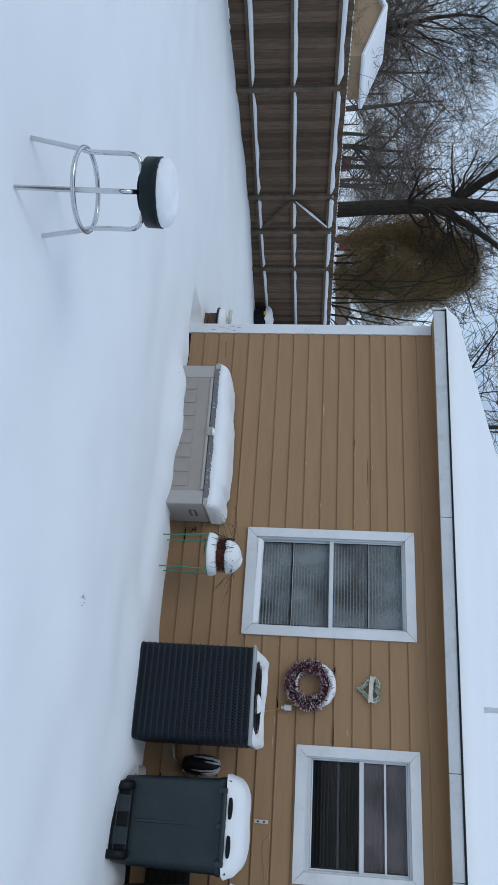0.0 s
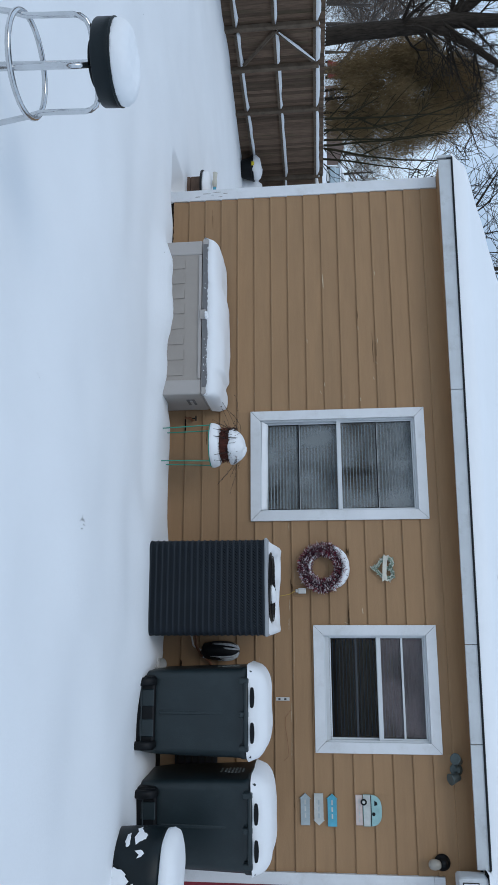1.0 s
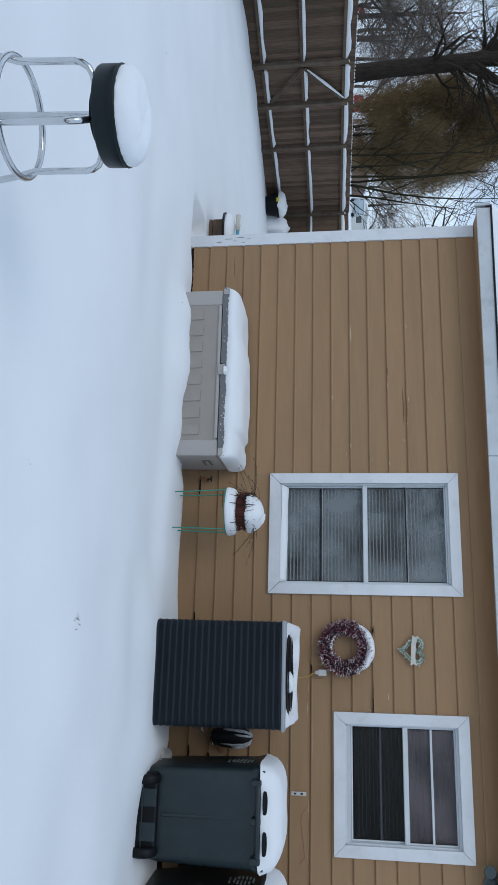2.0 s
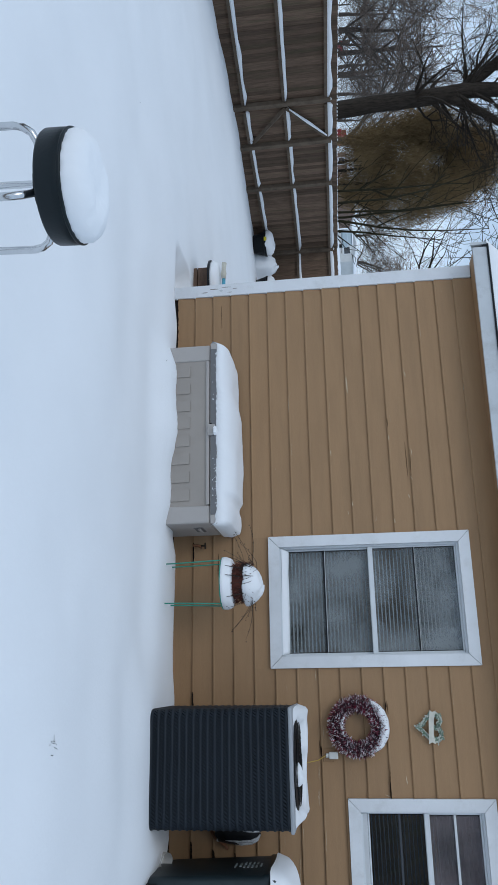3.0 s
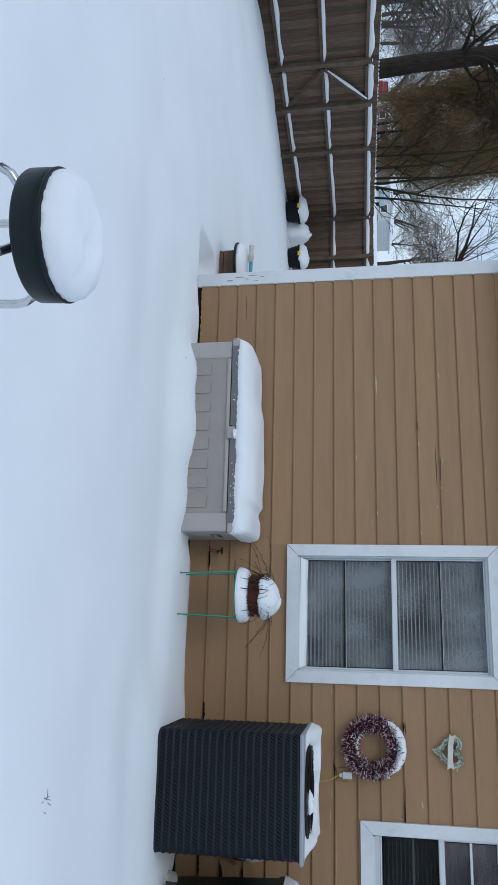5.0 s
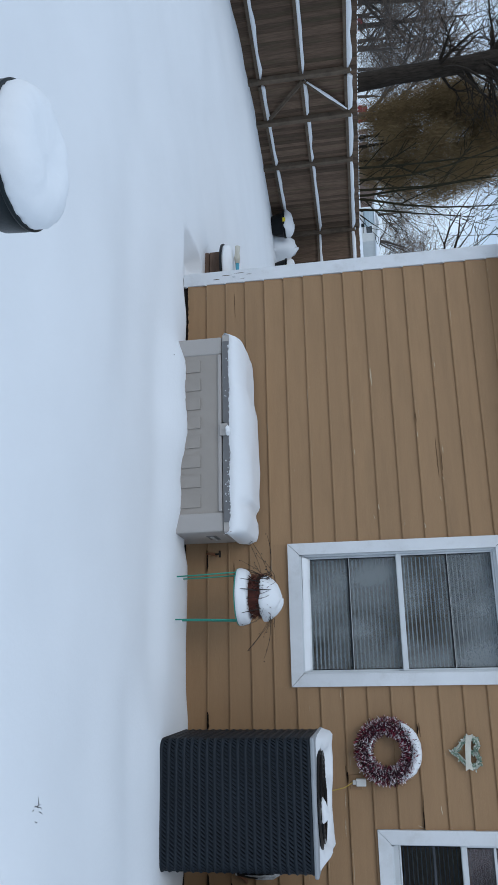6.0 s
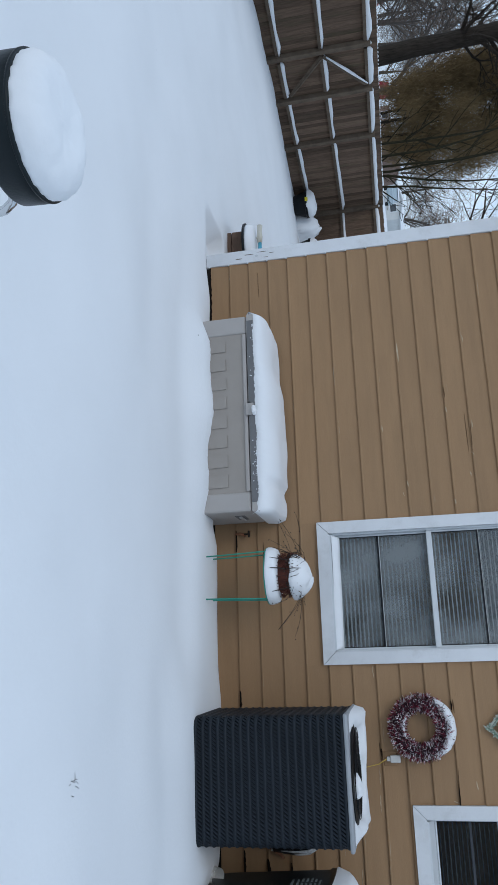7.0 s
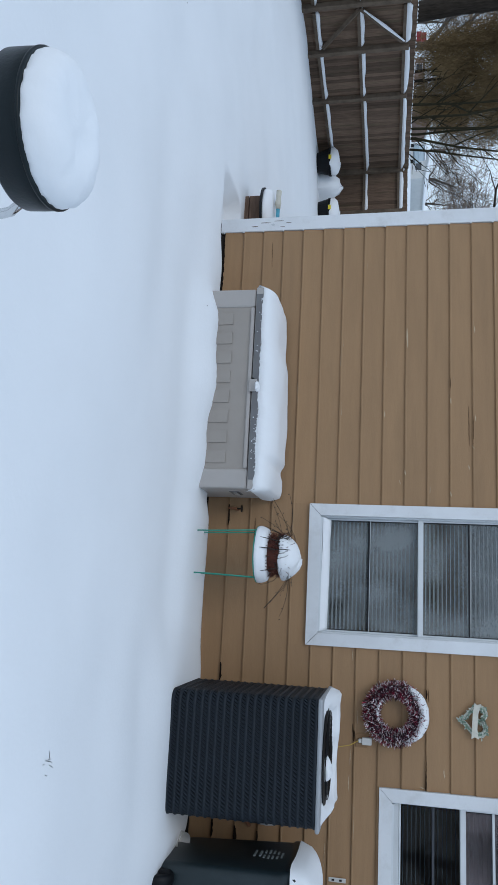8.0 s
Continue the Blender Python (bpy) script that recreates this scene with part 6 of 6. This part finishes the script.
part("bristles", bm, M_CREAM, ob, smooth=True)
bm = bmesh.new()
add_tube(bm, [(-0.02, 0, 0.03), (0.05, 0, 0.03), (0.16, 0, 0.026)], [0.018, 0.017, 0.014], 10)
part("handle", bm, M_TURQUOISE, ob, "blue handle", True)


# ---- planters by the fence ----
def planter(x, y, s, label, sticker):
    ob = thing("planter", x, y, -0.27, label, "planter", "planters by the fence")
    bm = bmesh.new()
    add_lathe(bm, [(0.2 * s, 0.0), (0.27 * s, 0.24), (0.29 * s, 0.25), (0.29 * s, 0.29), (0.26 * s, 0.29)], 28)
    part("tub", bm, M_BIN_BLACK, ob)
    bm = bmesh.new()
    add_lathe(bm, [(0.28 * s, 0.275), (0.29 * s, 0.3), (0.28 * s, 0.36), (0.22 * s, 0.42), (0.12 * s, 0.45), (0.01, 0.455)], 28, wobble=0.16)
    part("snow", bm, M_SNOW, ob, smooth=True)
    if sticker:
        part("sticker", box_bm((0.0, -0.292 * s, 0.255), (0.09, -0.282 * s, 0.31)), M_YELLOW, ob, "yellow label")


planter(-5.62, 8.18, 0.95, "black planter tub heaped with snow beside the fence", True)
planter(-4.65, 8.38, 0.9, "black planter tub under snow near the back fence", True)
ob = tagged(part("snow_mound", (lambda b: (add_lathe(b, [(0.27, -0.2), (0.26, 0.05), (0.23, 0.25), (0.16, 0.36), (0.06, 0.4), (0.01, 0.4)], 28, (0, 0, 0), 0.42), b)[1])(bmesh.new()), M_SNOW, None, "", True), "rounded heap of snow between two planters", "snow heap")
ob.location = (-5.36, 8.66, -0.22)

# ---- dry stalks in the snow ----
rng = random.Random(23)
for x, y, n, h in ((3.64, -2.69, 8, 0.022), (3.0, -3.3, 3, 0.012), (-0.735, -1.515, 1, 0.022), (1.057, -0.725, 1, 0.012), (0.654, -1.132, 1, 0.009)):
    ob = thing("dry_stalk", x, y, ground_height(x, y), "dry grass stalks poking through the snow", "plant", "dry stalks")
    for k in range(n):
        p = Vector((rng.gauss(0, 0.014), rng.gauss(0, 0.014), -0.01))
        d = Vector((rng.gauss(0, 0.8), rng.gauss(0, 0.8), 0.7)).normalized()
        bm = bmesh.new()
        add_tube(bm, [p, p + d * h, p + d * h * 1.7 + Vector((rng.gauss(0, 0.01), 0, -0.01))], [0.0016, 0.0013, 0.0008], 3)
        part("stalk", bm, M_TWIGDARK, ob)

# ---- siding boards ----
rng = random.Random(11)
BOARD = {}


def board_mesh(length, low=0.0, high=LAP):
    key = (round(length, 3), round(low, 3), round(high, 3))
    if key not in BOARD:
        bm = bmesh.new()
        face = -0.016 + 0.0145 * low / LAP
        add_prism(bm, [(face + 0.0005, low + 0.012), (face - 0.001, low + 0.006), (face, low), (face + 0.003, low - 0.003), (0.008, low - 0.003), (0.010, high), (-0.016 + 0.0145 * high / LAP, high)], 0, 0.0, length)
        me = bpy.data.meshes.new("siding_board")
        bm.to_mesh(me)
        bm.free()
        me.materials.append(M_SIDING)
        BOARD[key] = me
    return BOARD[key]


row = -1
while LAP0 + LAP * row < 2.5:
    z = LAP0 + LAP * row
    cuts = [(0.102, WALL_END)]
    for h in HOLES:
        t = 0.086
        lo, hi = h[2] - t, h[3] + t
        if z + LAP > lo + 0.004 and z < hi - 0.004:
            for low, high in ((0.0, lo - z), (hi - z, LAP)):
                if 0.004 < high - low < LAP:
                    o = new("siding_board", board_mesh(h[1] - h[0] + 2 * t, low, high))
                    o.location = (h[0] - t, 0, z)
                    o.parent = wall_south
            cuts = [piece for a, b in cuts for piece in ((a, min(b, h[0] - t)), (max(a, h[1] + t), b)) if piece[1] - piece[0] > 0.01]
    for a, b in cuts:
        o = new("siding_board", board_mesh(b - a))
        o.location = (a, 0, z)
        o.rotation_euler = (0, rng.uniform(-0.0006, 0.0006), 0)
        o.parent = wall_south
    row += 1


# ---- rotten and split board edges ----
M_ROT = material("rotten_wood", (0.012, 0.008, 0.006), 0.95, spec=0.1, vary=0.5, scale=20)
rng = random.Random(19)
for x0, x1, row, wide in ((3.47, 3.62, 0, 0.012), (2.32, 2.48, 0, 0.013), (4.55, 4.67, 1, 0.02), (4.5, 4.64, 0, 0.012), (4.57, 4.63, 2, 0.008), (3.56, 3.62, 9, 0.007),
                          (4.08, 4.22, 9, 0.005), (0.1, 0.8, -1, 0.011), (2.4, 2.62, -1, 0.010), (3.3, 3.62, -1, 0.010), (2.75, 2.95, -1, 0.006), (3.86, 3.93, 6, 0.006), (4.9, 5.1, 0, 0.012)):
    z = LAP0 + LAP * row
    n = max(4, int((x1 - x0) / 0.018))
    bm = bmesh.new()
    lo, hi = [], []
    for i in range(n + 1):
        f = i / n
        w = wide * (0.25 + 0.75 * math.sin(math.pi * f) ** 0.6) * rng.uniform(0.35, 1.15)
        lo.append(bm.verts.new((x0 + (x1 - x0) * f, -0.0185, z - 0.004)))
        hi.append(bm.verts.new((x0 + (x1 - x0) * f, -0.0185, z + max(0.001, w))))
    for i in range(n):
        bm.faces.new((lo[i], lo[i + 1], hi[i + 1], hi[i]))
    r = bmesh.ops.extrude_face_region(bm, geom=bm.faces[:])
    bmesh.ops.translate(bm, vec=(0, 0.004, 0), verts=[v for v in r["geom"] if isinstance(v, bmesh.types.BMVert)])
    bmesh.ops.recalc_face_normals(bm, faces=bm.faces[:])
    part("rotten_edge", bm, M_ROT, wall_south, "dark rotten board edge")

# ---- flaked paint and hairline cracks in the siding ----
M_CRACK = material("split_paint", (0.11, 0.066, 0.036), 0.9, spec=0.1, vary=0.3, scale=30)
M_BARE = material("bare_wood", (0.5, 0.4, 0.28), 0.85, spec=0.15, vary=0.2, scale=40)


def siding_mark(name, x0, x1, z0, z1, wide, mat, label):
    n = max(4, int((x1 - x0) / 0.012))
    bm = bmesh.new()
    lo, hi = [], []
    for i in range(n + 1):
        f = i / n
        w = wide * (0.2 + 0.8 * math.sin(math.pi * f) ** 0.8) * rng.uniform(0.45, 1.1)
        z = z0 + (z1 - z0) * f + rng.uniform(-0.0012, 0.0012)
        y = -0.0195 + 0.0145 * min(1.0, max(0.0, ((z - LAP0) % LAP) / LAP))
        lo.append(bm.verts.new((x0 + (x1 - x0) * f, y, z - w / 2)))
        hi.append(bm.verts.new((x0 + (x1 - x0) * f, y, z + w / 2)))
    for i in range(n):
        bm.faces.new((lo[i], lo[i + 1], hi[i + 1], hi[i]))
    r = bmesh.ops.extrude_face_region(bm, geom=bm.faces[:])
    bmesh.ops.translate(bm, vec=(0, 0.003, 0), verts=[v for v in r["geom"] if isinstance(v, bmesh.types.BMVert)])
    bmesh.ops.recalc_face_normals(bm, faces=bm.faces[:])
    part(name, bm, mat, wall_south, label)


for x0, x1, z0, z1, wide in ((0.95, 1.10, 1.435, 1.441, 0.020), (1.595, 1.645, 1.276, 1.28, 0.012), (2.11, 2.14, 1.39, 1.40, 0.010), (2.03, 2.075, 1.43, 1.433, 0.013), (1.495, 1.535, 1.752, 1.756, 0.013),
                             (2.185, 2.225, 1.752, 1.755, 0.013), (1.61, 1.67, 1.925, 1.93, 0.010), (1.845, 1.875, 1.905, 1.918, 0.012), (1.99, 2.025, 1.878, 1.885, 0.010), (0.94, 0.995, 1.925, 1.927, 0.010),
                             (3.985, 4.09, 1.081, 1.079, 0.008), (4.15, 4.26, 1.074, 1.072, 0.009), (4.065, 4.118, 1.703, 1.709, 0.014), (3.325, 3.40, 1.08, 1.083, 0.009), (4.185, 4.2, 1.55, 1.58, 0.02),
                             (4.6, 4.75, 0.922, 0.92, 0.006), (4.85, 5.0, 1.086, 1.084, 0.008), (5.1, 5.3, 1.086, 1.082, 0.007)):
    siding_mark("paint_flake", x0, x1, z0, z1, wide * 0.72, M_BARE, "flake of bare pale wood")
for x0, x1, z0, z1, wide in ((1.55, 1.85, 1.881, 1.884, 0.006), (1.62, 1.87, 1.915, 1.911, 0.007), (1.34, 1.42, 1.751, 1.754, 0.009), (3.82, 3.91, 1.09, 1.097, 0.010), (3.98, 4.2, 1.594, 1.584, 0.008),
                             (0.2, 0.42, 0.37, 0.374, 0.005), (3.55, 3.64, 1.598, 1.604, 0.013), (2.42, 2.6, 0.34, 0.338, 0.012)):
    siding_mark("crack", x0, x1, z0, z1, wide * 0.8, M_CRACK, "dark split in a board")

# peeling paint low on the corner board
for x0, z0, w_, h_ in ((0.03, 0.3, 0.004, 0.06), (0.05, 0.37, 0.012, 0.022), (0.018, 0.42, 0.0035, 0.05), (0.06, 0.22, 0.0045, 0.035), (0.036, 0.5, 0.003, 0.03), (0.07, 0.45, 0.003, 0.03)):
    bm = bmesh.new()
    pts = [(x0 + w_ * math.cos(2 * math.pi * k / 9) * rng.uniform(0.5, 1.0), z0 + h_ * math.sin(2 * math.pi * k / 9) * rng.uniform(0.5, 1.0)) for k in range(9)]
    add_prism(bm, pts, 1, -0.0232, -0.0215)
    part("peeled_patch", bm, M_FASCIA if w_ > 0.011 else M_RAIL, corner, "grey bare wood where paint peeled")
